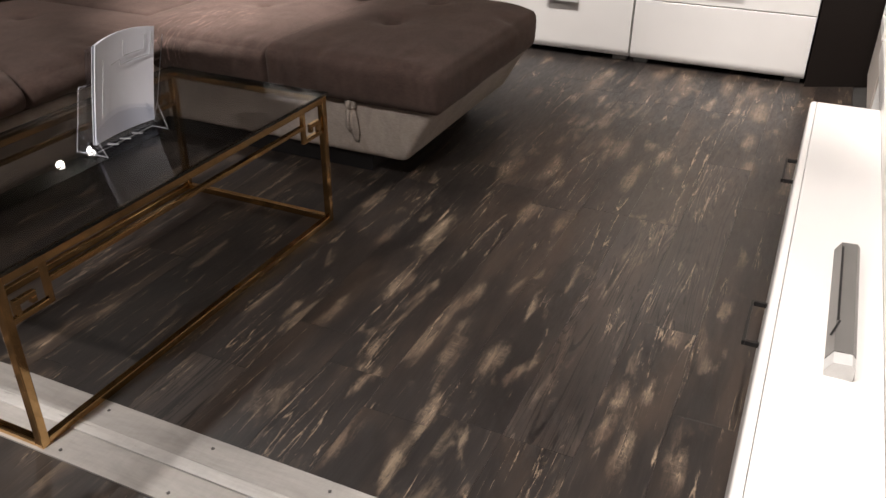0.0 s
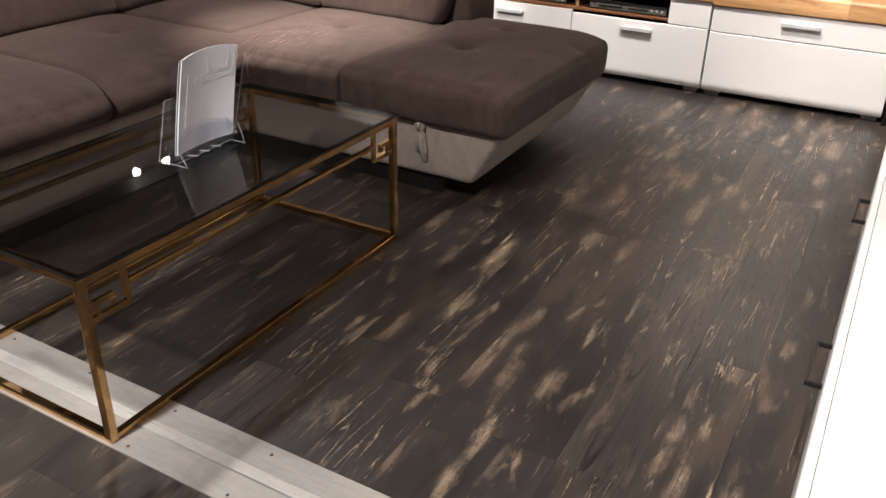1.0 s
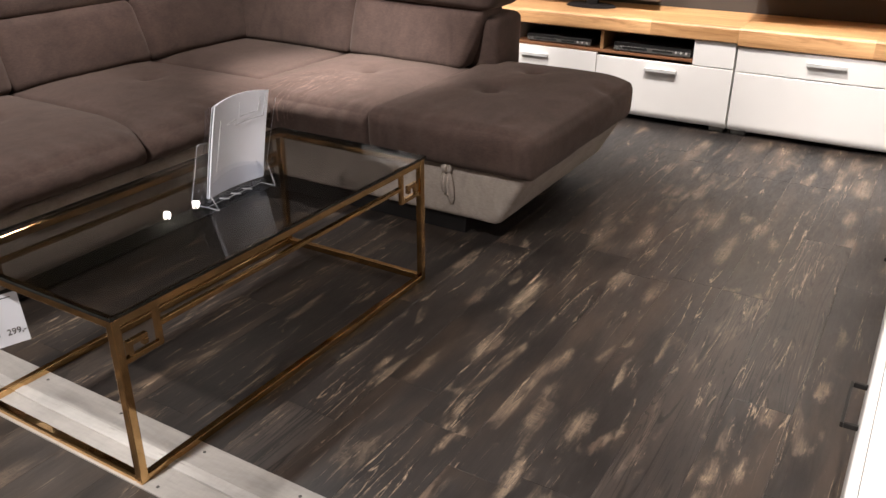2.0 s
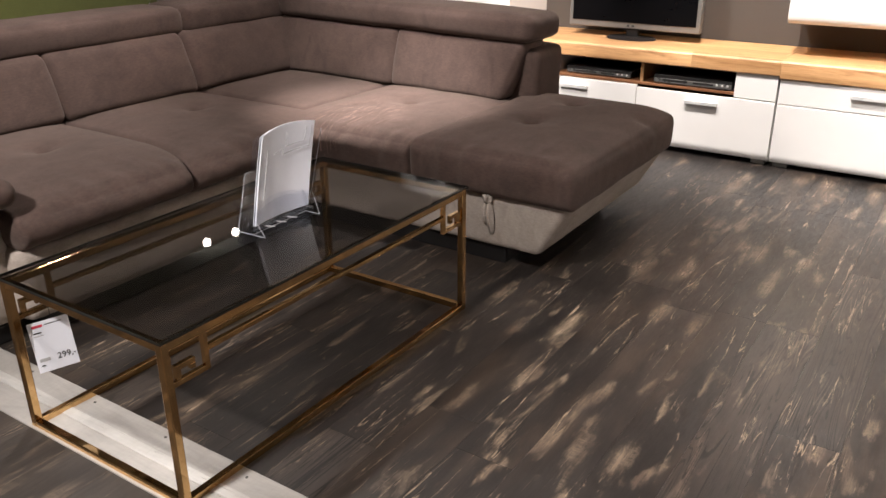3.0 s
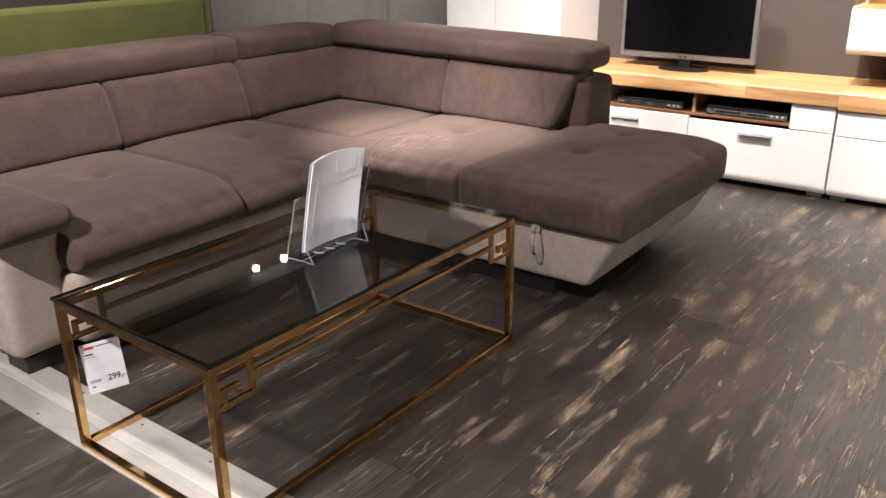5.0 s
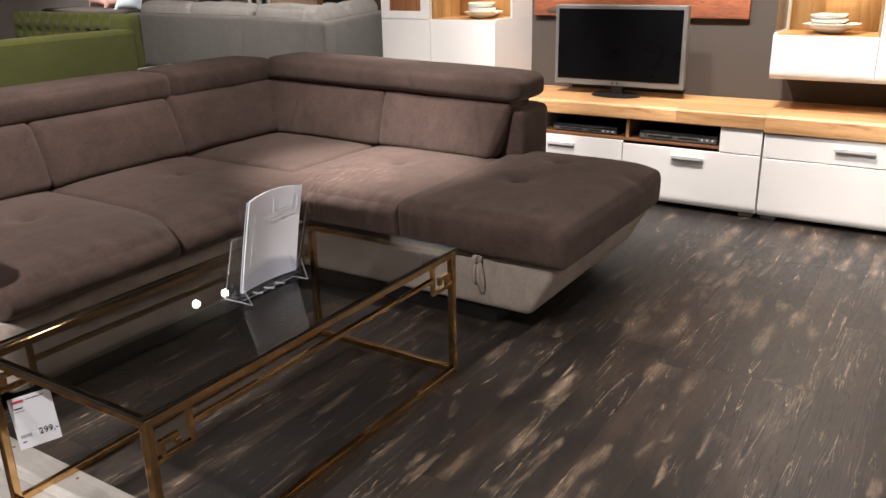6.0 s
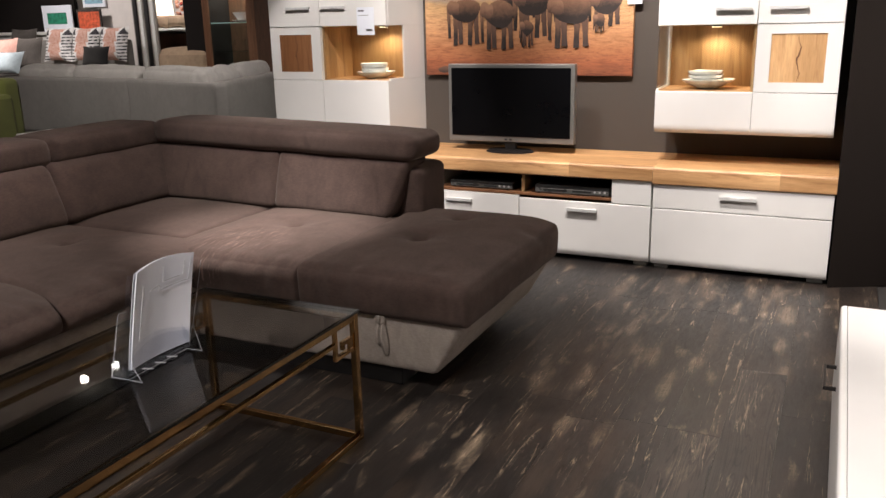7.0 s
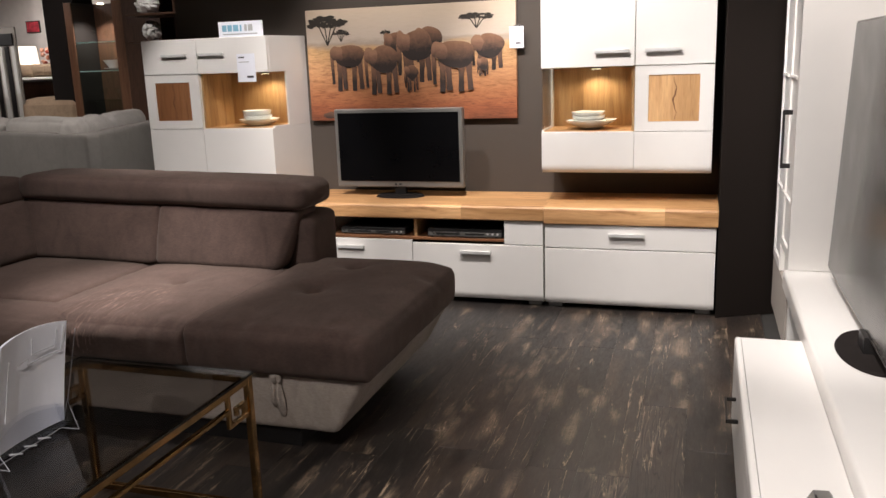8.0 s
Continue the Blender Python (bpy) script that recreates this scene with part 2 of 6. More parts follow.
    if flame:
        # dark growth lines of the more strongly figured boards
        fl0 = noise_tex(nt, stretched(1, 0.055), 15, 2, 0.45, 0.7)
        fn = mth(nt, "ABSOLUTE", mth(nt, "SUBTRACT", mth(nt, "FRACT", mth(nt, "ADD", times(fl0, 17.0), times(frayed, 0.25))), 0.5))
        col = mixc(nt, times(times(above(fn, 0.35, 0.43), above(area, 0.34, 0.46)), 0.8), col, tuple(c * 0.2 for c in base_lo))
        col = mixc(nt, times(times(above(times(fn, -1.0), -0.1, -0.03), above(zone, 0.5, 0.65)), 0.3), col, patch_hi)
    # thin pale scratches along the boards, each beside a dark one, closing to narrow loops
    line = noise_tex(nt, stretched(1, 0.05), 26, 2, 0.4, 0.2)
    wob = mth(nt, "ADD", line, times(frayed, 0.03))

    def contour(level, sharp):
        return mth(nt, "SUBTRACT", 1.0, times(mth(nt, "ABSOLUTE", mth(nt, "SUBTRACT", wob, level)), sharp), True)

    scored = above(zone, 0.48, 0.58)
    col = mixc(nt, times(times(contour(0.48, 60.0), scored), 0.8), col, tuple(c * 0.35 for c in base_lo))
    col = mixc(nt, times(times(contour(0.5, 95.0), times(scored, above(fray, 0.44, 0.54))), 0.75), col, pale)
    # crisp flecks in chains and inside the worn places
    fl = noise_tex(nt, stretched(1, 0.16), 150, 5, 0.75, 0.8)
    where = mth(nt, "MAXIMUM", times(above(zone, 0.5, 0.6), contour(0.505, 22.0)), core)
    col = mixc(nt, times(times(above(fl, 0.56, 0.61), where), 0.68), col, pale)
    col = mixc(nt, times(times(above(times(fl, -1.0), -0.44, -0.38), where), 0.6), col, tuple(c * 0.4 for c in base_lo))
    col = mixc(nt, times(above(comb, 0.6, 0.7), times(above(zone, 0.42, 0.6), 0.3)), col, patch_hi)
    speck = noise_tex(nt, stretched(1, 0.12), 48, 3, 0.7, 0.5)
    col = mixc(nt, times(above(speck, 0.67, 0.74), 0.45), col, patch_hi)
    nt.links.new(col, b.inputs["Base Color"])
    rr = ramp(nt, fray, [(0.3, (0.30,) * 3), (0.7, (0.46,) * 3)])
    nt.links.new(rr, b.inputs["Roughness"])
    b.inputs["Specular IOR Level"].default_value = 0.6
    bump(nt, b, grain, 0.25, 0.0015)
    return m


def scuffed(name, colour, rough, metal):
    """Trodden metal plate: long scuffs along its run, grey dirt clouds and fine scratches."""
    m, nt, b = nodes_of(name)
    dirt = noise_tex(nt, coords(nt, (0.5, 2, 1)), 6, 5, 0.65, 0.6)
    scuff = noise_tex(nt, coords(nt, (0.06, 1, 1)), 120, 4, 0.7, 0.4)
    cross = noise_tex(nt, coords(nt, (1, 0.25, 1)), 55, 3, 0.7, 0.8)
    c = ramp(nt, dirt, [(0.3, tuple(v * 0.72 for v in colour)), (0.65, colour)])
    c = mixc(nt, 0.55, c, ramp(nt, scuff, [(0.35, (0.85, 0.84, 0.83)), (0.62, (1.08, 1.08, 1.08))]), "MULTIPLY")
    c = mixc(nt, 0.15, c, ramp(nt, cross, [(0.35, (0.7, 0.69, 0.67)), (0.55, (1.05, 1.05, 1.05))]), "MULTIPLY")
    nt.links.new(c, b.inputs["Base Color"])
    nt.links.new(ramp(nt, scuff, [(0.3, (rough * 0.6,) * 3), (0.7, (min(1, rough * 1.4),) * 3)]), b.inputs["Roughness"])
    b.inputs["Metallic"].default_value = metal
    bump(nt, b, scuff, 0.15, 0.001)
    return m


# worn places of the floor: x, y and size
WORN = [(-0.84, 2.89, 1.5), (-1.02, 2.22, 1.6), (-0.98, 1.86, 1.2), (-0.58, 1.94, 0.7), (-1.09, 1.67, 0.9), (-0.9, 1.56, 0.8), (-0.86, 1.42, 0.7), (-1.19, 1.62, 0.8),
        (-0.79, 1.24, 0.9), (-0.32, 1.75, 0.7), (-0.26, 1.51, 0.9), (-0.45, 1.98, 1.0), (-0.18, 1.98, 0.8), (-0.66, 2.44, 1.2), (-0.79, 2.48, 1.3), (-0.53, 2.95, 1.4),
        (-0.76, 1.89, 1.1), (-0.65, 1.4, 0.8), (-0.71, 1.66, 1.1), (-0.59, 1.65, 1.1), (-1.16, 2.13, 0.9), (-1.33, 2.34, 1.2), (-0.07, 2.17, 0.9), (-0.19, 2.68, 1.4),
        (-2.05, 2.25, 1.5), (-1.83, 1.65, 1.0), (-1.67, 1.4, 0.8), (-1.0, 2.84, 1.4)]
WORN_FAR = [(-1.31, 4.26, 1.2), (-0.96, 3.98, 1.9), (-0.95, 4.16, 1.6), (-0.8, 4.08, 1.0), (-0.7, 4.29, 1.6), (-0.57, 4.25, 1.6), (-0.56, 3.91, 1.0), (-0.35, 4.17, 1.6), (-0.23, 4.22, 1.7), (-0.17, 3.89, 1.9), (-0.39, 3.9, 1.2), (-1.19, 3.73, 1.3), (-0.87, 3.43, 1.2), (-0.78, 3.48, 1.3), (-0.64, 3.21, 1.7), (-0.17, 3.49, 1.3), (-0.14, 3.22, 1.6), (-0.97, 2.83, 1.3), (-0.92, 3.43, 1.0), (-0.87, 3.76, 1.0), (-0.39, 3.07, 1.0), (-0.46, 3.18, 1.2)]
WORN_NEAR = [(-0.25, 1.65, 0.9), (-0.26, 1.5, 0.9), (-0.08, 1.44, 1.0), (-0.08, 2.17, 0.7), (-0.32, 1.76, 0.6), (-0.58, 1.93, 0.6), (-0.65, 1.36, 0.9), (-0.65, 1.2, 0.9), (-0.85, 1.42, 0.9), (-0.2, 1.42, 1.0), (-0.45, 2.0, 0.9), (-0.89, 1.58, 0.7), (-0.79, 1.21, 1.0), (-0.19, 1.66, 0.7)]
M = {
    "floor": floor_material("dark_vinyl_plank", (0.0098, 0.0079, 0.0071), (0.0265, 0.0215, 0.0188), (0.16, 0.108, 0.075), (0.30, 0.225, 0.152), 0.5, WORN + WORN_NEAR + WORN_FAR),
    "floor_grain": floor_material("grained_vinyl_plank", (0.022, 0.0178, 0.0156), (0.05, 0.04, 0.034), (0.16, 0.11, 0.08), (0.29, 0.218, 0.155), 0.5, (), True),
    # near boards: same floor, with the cross light put into a lighter base
    "floor_near": floor_material("cross_lit_vinyl_plank", (0.024, 0.0198, 0.017), (0.058, 0.048, 0.041), (0.14, 0.098, 0.07), (0.26, 0.197, 0.142), 0.45),
    "brown_fabric": fabric("brown_microfibre", (0.085, 0.0555, 0.0465), (0.060, 0.039, 0.0325), blotch=4.0, sheen=0.14, nap=0.42, scuffs=(((0.1, 0.35, 0.46), 0.33), ((0.05, 0.08, 0.38), 0.16))),
    "beige_fabric": fabric("beige_fabric", (0.40, 0.345, 0.30), (0.34, 0.29, 0.25), sheen=0.1),
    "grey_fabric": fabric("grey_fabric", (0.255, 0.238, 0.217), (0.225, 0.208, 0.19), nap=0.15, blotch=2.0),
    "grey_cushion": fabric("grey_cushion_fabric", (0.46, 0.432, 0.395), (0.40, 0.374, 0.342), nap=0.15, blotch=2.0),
    "green_fabric": fabric("green_velvet", (0.135, 0.148, 0.036), (0.105, 0.115, 0.028), sheen=0.25, nap=0.12, blotch=2.0),
    "pink_fabric": fabric("pink_fabric", (0.6, 0.36, 0.3), (0.5, 0.28, 0.23)),
    "blue_fabric": fabric("pale_blue_fabric", (0.45, 0.5, 0.52), (0.36, 0.42, 0.45)),
    "dark_fabric": fabric("dark_grey_fabric", (0.07, 0.06, 0.055), (0.04, 0.035, 0.03)),
    "black_fabric": fabric("black_fabric", (0.015, 0.014, 0.014), (0.01, 0.01, 0.01)),
    "tan_fabric": fabric("tan_fabric", (0.42, 0.3, 0.2), (0.34, 0.24, 0.16)),
    "white": plain("white_lacquer", (0.74, 0.715, 0.68), 0.32, vary=0.03, scale=2.5, grain=0.03, coat=0.15),
    "white_matt": plain("white_matt_board", (0.72, 0.70, 0.665), 0.45, vary=0.03, scale=3),
    "white_paint": plain("white_wall_paint", (0.7, 0.64, 0.6), 0.8, vary=0.05, grain=0.1),
    "taupe_wall": plain("taupe_wall_paint", (0.062, 0.049, 0.039), 0.85, vary=0.07, scale=3, grain=0.15, grain_scale=180),
    "dark_wall": plain("dark_brown_wall_paint", (0.0145, 0.0108, 0.009), 0.9, vary=0.1, scale=2, grain=0.12, grain_scale=180, gloss=0.1),
    "oak": wood("oiled_oak", (0.66, 0.40, 0.195), (0.52, 0.29, 0.13), (0.28, 0.135, 0.057), "X", stave=0.11),
    "oak_z": wood("oiled_oak_upright", (0.50, 0.32, 0.16), (0.41, 0.25, 0.12), (0.25, 0.135, 0.065), "Z", stave=0.13),
    "walnut": wood("dark_walnut", (0.1, 0.05, 0.028), (0.07, 0.034, 0.02), (0.035, 0.018, 0.012), "Z"),
    "red_wood": wood("brown_core_oak", (0.2, 0.092, 0.042), (0.15, 0.065, 0.03), (0.085, 0.037, 0.017), "X"),
    "gold": plain("polished_brass", (0.72, 0.46, 0.21), 0.09, 1.0, vary=0.14, scale=25),
    "steel": plain("brushed_steel", (0.62, 0.61, 0.59), 0.42, 0.2, vary=0.1, scale=20),
    "alu": scuffed("worn_aluminium_plate", (0.48, 0.455, 0.42), 0.5, 0.3),
    "alu_bright": scuffed("bright_aluminium", (0.6, 0.58, 0.545), 0.42, 0.25),
    "silver_front": plain("bright_silver_plastic", (0.17, 0.165, 0.155), 0.3, 0.5, vary=0.08, scale=30),
    "silver": plain("silver_plastic", (0.23, 0.22, 0.205), 0.35, 0.5, vary=0.06),
    "black": plain("black_plastic", (0.012, 0.011, 0.011), 0.4, vary=0.2),
    "black_metal": plain("black_metal", (0.02, 0.018, 0.017), 0.45, 0.3),
    "screen": plain("switched_off_screen", (0.003, 0.003, 0.0035), 0.3, vary=0.1, gloss=0.12),
    "mirror_screen": plain("glossy_grey_screen", (0.05, 0.048, 0.044), 0.22, vary=0.05, gloss=0.55),
    "smoked": glass("smoked_glass", (0.67, 0.66, 0.655), edge=0.08, gloss_rise=0.3),
    "clear": glass("clear_glass", (0.97, 0.98, 0.97)),
    "green_glass": glass("green_edged_glass", (0.9, 0.95, 0.93), gloss_rise=0.4),
    # pale opaque colour that stands for the shine on clear acrylic edges
    "acrylic_glint": plain("acrylic_glint", (0.5, 0.51, 0.54), 0.15, vary=0.25, scale=40, coat=0.6),
    "dark_screw": plain("grey_screw_head", (0.09, 0.085, 0.08), 0.5, 0.4),
    "dark_edge": plain("dark_glass_edge", (0.012, 0.013, 0.012), 0.12, vary=0.3, scale=30, coat=0.5),
    "matt_black": plain("matt_black_paint", (0.015, 0.012, 0.011), 0.9, gloss=0.1),
    "warm_grey": plain("warm_grey_board", (0.32, 0.285, 0.25), 0.6, vary=0.06),
    "grey_edge": plain("shaded_acrylic_edge", (0.58, 0.59, 0.62), 0.2, vary=0.2, scale=60, coat=0.5),
    "acrylic": glass("clear_acrylic", (0.93, 0.94, 0.96), 0.02),
    "paper": plain("white_paper", (0.78, 0.795, 0.85), 0.6, vary=0.03, scale=8),
    "ink": plain("black_ink", (0.03, 0.03, 0.03), 0.6),
    "grey_ink": plain("grey_ink", (0.4, 0.4, 0.4), 0.6),
    "red_ink": plain("red_ink", (0.55, 0.04, 0.07), 0.6),
    "blue_ink": plain("blue_ink", (0.2, 0.42, 0.55), 0.6),
    "pale_blue": plain("pale_blue_patch", (0.36, 0.47, 0.62), 0.5),
    "china": plain("white_china", (0.8, 0.79, 0.75), 0.12, vary=0.02, coat=0.5),
    "ceiling": plain("pale_ceiling_paint", (0.62, 0.6, 0.575), 0.9, vary=0.1),
    "concrete": plain("subfloor", (0.03, 0.027, 0.024), 0.8),
    "lens": glow("lamp_lens", (1.0, 0.93, 0.82), 60.0),
    "vit_lens": glow("cabinet_lamp_lens", (1.0, 0.82, 0.55), 12.0),
}

# ---- building helpers ----
BASE = {}


def thing(name, place, label, category, group="", kind=""):
    """An Empty at the thing's base, which parents its parts."""
    ob = new(name)
    ob.empty_display_size = 0.1
    ob.location = place
    BASE[ob.name] = Vector(place)
    return tagged(ob, label, category, group, kind)


def finish(name, bm, material, smooth=True, angle=18):
    me = bpy.data.meshes.new(name)
    bmesh.ops.recalc_face_normals(bm, faces=bm.faces)
    bm.to_mesh(me)
    bm.free()
    me.materials.append(M[material])
    if smooth:
        me.polygons.foreach_set("use_smooth", [True] * len(me.polygons))
        me.set_sharp_from_angle(angle=radians(angle))
    return me


def part(name, bm, material, parent, label="", angle=18):
    """Links a bmesh, modelled in world metres, as one mesh under a thing or a part."""
    base = BASE[parent.name]
    bmesh.ops.translate(bm, verts=bm.verts, vec=-base)
    ob = new(name, finish(name, bm, material, angle=angle))
    ob.parent = parent
    BASE[ob.name] = base
    return tagged(ob, label)


def solid(name, bm, material, label="", category="", kind="", group="", angle=18):
    """A top-level thing or piece of the setting that is one mesh, with its origin at its base."""
    co = [v.co for v in bm.verts]
    lo = Vector([min(c[i] for c in co) for i in range(3)])
    hi = Vector([max(c[i] for c in co) for i in range(3)])
    base = Vector(((lo.x + hi.x) / 2, (lo.y + hi.y) / 2, lo.z))
    bmesh.ops.translate(bm, verts=bm.verts, vec=-base)
    ob = new(name, finish(name, bm, material, angle=angle))
    ob.location = base
    BASE[ob.name] = base
    return tagged(ob, label, category, group, kind)


def box(x0, x1, y0, y1, z0, z1, bevel=0.0, segs=2, bm=None):
    """A bevelled box, added to bm where one is given."""
    own = bmesh.new()
    bmesh.ops.create_cube(own, size=1.0)
    for v in own.verts:
        v.co = Vector(((x0 + x1) / 2 + v.co.x * (x1 - x0), (y0 + y1) / 2 + v.co.y * (y1 - y0), (z0 + z1) / 2 + v.co.z * (z1 - z0)))
    if bevel:
        bmesh.ops.bevel(own, geom=own.edges[:], offset=bevel, segments=segs, affect="EDGES", profile=0.5)
    return join(bm, own)


def join(bm, own):
    """Adds one bmesh to another and frees it."""
    if bm is None:
        return own
    me = bpy.data.meshes.new("tmp")
    own.to_mesh(me)
    own.free()
    bm.from_mesh(me)
    bpy.data.meshes.remove(me)
    return bm


def turned(bm, matrix):
    bmesh.ops.transform(bm, matrix=matrix, verts=bm.verts)
    return bm


def cyl(place, radius, height, segs=24, top=None, bm=None, axis="Z"):
    own = bmesh.new()
    bmesh.ops.create_cone(own, cap_ends=True, segments=segs, radius1=radius, radius2=radius if top is None else top, depth=height)
    rot = {"Z": Matrix(), "X": pose(0, 0, 0, 0, 90, 0), "Y": pose(0, 0, 0, 90, 0, 0)}[axis]
    lift = pose(0, 0, height / 2) if axis == "Z" else Matrix()
    bmesh.ops.transform(own, matrix=Matrix.Translation(place) @ lift @ rot, verts=own.verts)
    return join(bm, own)


def lathe(place, profile, segs=32):
    """A turned vessel from (radius, height) pairs."""
    bm = bmesh.new()
    rings = []
    for r, z in profile:
        rings.append([bm.verts.new((place[0] + r * math.cos(2 * math.pi * k / segs), place[1] + r * math.sin(2 * math.pi * k / segs), place[2] + z)) for k in range(segs)])
    for a, b in zip(rings, rings[1:]):
        for k in range(segs):
            bm.faces.new((a[k], a[(k + 1) % segs], b[(k + 1) % segs], b[k]))
    bm.faces.new(rings[0][::-1])
    bm.faces.new(rings[-1])
    return bm


def ring(x0, x1, z0, z1, y0, y1, edge_x, edge_low, edge_high):
    """An upright frame in one piece, its opening going through."""
    bm = bmesh.new()
    outer = [(x0, z0), (x1, z0), (x1, z1), (x0, z1)]
    inner = [(x0 + edge_x, z0 + edge_low), (x1 - edge_x, z0 + edge_low), (x1 - edge_x, z1 - edge_high), (x0 + edge_x, z1 - edge_high)]
    v = [[bm.verts.new((x, y, z)) for x, z in loop] for y in (y0, y1) for loop in (outer, inner)]
    for k in range(4):
        n = (k + 1) % 4
        for a, b in ((0, 1), (3, 2), (2, 0), (1, 3)):
            bm.faces.new((v[a][k], v[a][n], v[b][n], v[b][k]))
    return bm


def extrude_profile(points, axis, a, b):
    """A prism: the closed outline of (u, v) pairs pushed along an axis from a to b. X: (y, z); Y: (x, z); Z: (x, y)."""
    bm = bmesh.new()

    def at(u, v, w):
        return {"X": (w, u, v), "Y": (u, w, v), "Z": (u, v, w)}[axis]

    one, two = ([bm.verts.new(at(u, v, w)) for u, v in points] for w in (a, b))
    n = len(points)
    for k in range(n):
        bm.faces.new((one[k], one[(k + 1) % n], two[(k + 1) % n], two[k]))
    bm.faces.new(one[::-1])
    bm.faces.new(two)
    return bm


def soft(x0, x1, y0, y1, z0, z1, r=0.06, puff=0.03, n=(28, 28, 8), dimples=(), wrinkle=0.004, seed=0.0, shear=None, sides=0.012):
    """An upholstered block: rounded all round, filled out on top, with buttons drawn in and slight creases."""
    bm = bmesh.new()
    half = Vector(((x1 - x0) / 2, (y1 - y0) / 2, (z1 - z0) / 2))
    mid = Vector(((x0 + x1) / 2, (y0 + y1) / 2, (z0 + z1) / 2))
    rv = Vector([min(v, h * 0.98) for v, h in zip(r if isinstance(r, tuple) else (r, r, r), half)])
    keep = {}

    def vert(i, j, k):
        if (i, j, k) not in keep:
            keep[i, j, k] = bm.verts.new((-1 + 2 * i / n[0], -1 + 2 * j / n[1], -1 + 2 * k / n[2]))
        return keep[i, j, k]

    for ax in range(3):
        u, w = [a for a in range(3) if a != ax]
        for side in (0, n[ax]):
            for i in range(n[u]):
                for j in range(n[w]):
                    quad = []
                    for di, dj in ((0, 0), (1, 0), (1, 1), (0, 1)):
                        c = [0, 0, 0]
                        c[ax], c[u], c[w] = side, i + di, j + dj
                        quad.append(vert(*c))
                    bm.faces.new(quad)
    for v in bm.verts:
        s = v.co.copy()
        # crowd the rows towards the edges, where the rounding is
        s = Vector([math.sin(c * math.pi / 2) * 0.35 + c * 0.65 for c in s])
        full = Vector((s.x * half.x, s.y * half.y, s.z * half.z))
        inner = Vector([max(-(h - e), min(h - e, f)) for f, h, e in zip(full, half, rv)])
        out = Vector([o / e for o, e in zip(full - inner, rv)])
        p = inner + Vector([o * e for o, e in zip(out.normalized(), rv)]) if out.length > 1e-6 else full
        fill = (1 - s.x**4) * (1 - s.y**4)
        p.z += puff * fill * max(0.0, s.z)
        p.x += sides * s.x * (1 - s.y**4) * (1 - s.z * s.z)
        p.y += sides * s.y * (1 - s.x**4) * (1 - s.z * s.z)
        q = mid + p
        for dx, dy, rad, depth in dimples:
            d2 = ((q.x - dx) ** 2 + (q.y - dy) ** 2) / rad**2
            if s.z > 0.2:
                q.z -= depth * math.exp(-d2 * 2.5)
        w1 = noise.noise(Vector((q.x * 6 + seed, q.y * 6, q.z * 6))) + 0.5 * noise.noise(Vector((q.x * 17, q.y * 17 + seed, q.z * 17)))
        q += wrinkle * w1 * (p.normalized() if p.length else Vector())
        if shear:
            q = shear(q)
        v.co = q
    return bm


def text(body, size, material, parent, matrix, name="lettering", depth=0.0006):
    cu = bpy.data.curves.new(name, "FONT")
    cu.body, cu.size, cu.extrude, cu.align_x = body, size, depth, "CENTER"
    tmp = new(name, cu)
    me = bpy.data.meshes.new_from_object(tmp.evaluated_get(bpy.context.evaluated_depsgraph_get()))
    bpy.data.objects.remove(tmp)
    me.materials.append(M[material])
    ob = new(name, me)
    ob.parent = parent
    ob.matrix_local = Matrix.Translation(-BASE[parent.name]) @ matrix
    BASE[ob.name] = BASE[parent.name]
    return ob


# ---- structure ----
WALL_Y = 4.9
tagged(solid("floor", box(-16, 3, -5, 16, -0.12, -0.006), "concrete"), "dark vinyl plank floor with rubbed beige patches", "floor", kind="structure")
FLOOR = bpy.data.objects["floor"]
solid("ceiling", box(-16, 3, -5, 16, CEIL, CEIL + 0.1), "ceiling", "plain pale painted showroom ceiling", "ceiling", "structure")
solid("wall_north", box(-3.40, 3, WALL_Y, WALL_Y + 0.12, 0, CEIL), "taupe_wall", "taupe painted partition wall behind the wall unit", "wall", "structure")
solid("wall_pier", extrude_profile([(-0.010, 4.395), (0.27, 4.53), (3, 4.53), (3, WALL_Y - 0.002), (-0.010, WALL_Y - 0.002)], "Z", 0, CEIL), "dark_wall", "dark brown painted wall pier beside the sideboard", "wall", "structure")
solid("wall_east", box(0.74, 0.86, -5, 4.4, 0, CEIL), "white_paint", "white painted wall behind the media bench", "wall", "structure")
solid("wall_south", box(-16, 3, -5.12, -5.0, 0, CEIL), "taupe_wall", "plain taupe wall closing the showroom", "wall", "structure")
solid("wall_west", box(-16.12, -16, -5, 16, 0, CEIL), "white_paint", "plain white wall closing the showroom", "wall", "structure")
solid("wall_far", box(-16, 3, 16, 16.12, 0, CEIL), "taupe_wall", "plain taupe wall far behind the showroom aisle", "wall", "structure")
solid("wall_side", box(3, 3.12, 4.9, 16, 0, CEIL), "taupe_wall", "plain taupe wall closing the far aisle", "wall", "structure")

# metal joint cover across the floor
strip = thing("floor_joint_cover", (-2.0, 0.99, 0), "worn aluminium expansion joint cover screwed across the floor", "floor trim", kind="structure")
part("plate", box(-5.2, 0.2, 0.893, 0.978, -0.004, 0.004, 0.0015), "alu", strip)
part("plate", box(-5.2, 0.2, 1.012, 1.09, -0.004, 0.004, 0.0015), "alu", strip)
part("centre_rib", box(-5.2, 0.2, 0.9785, 1.0115, -0.004, 0.0065, 0.003), "alu_bright", strip)
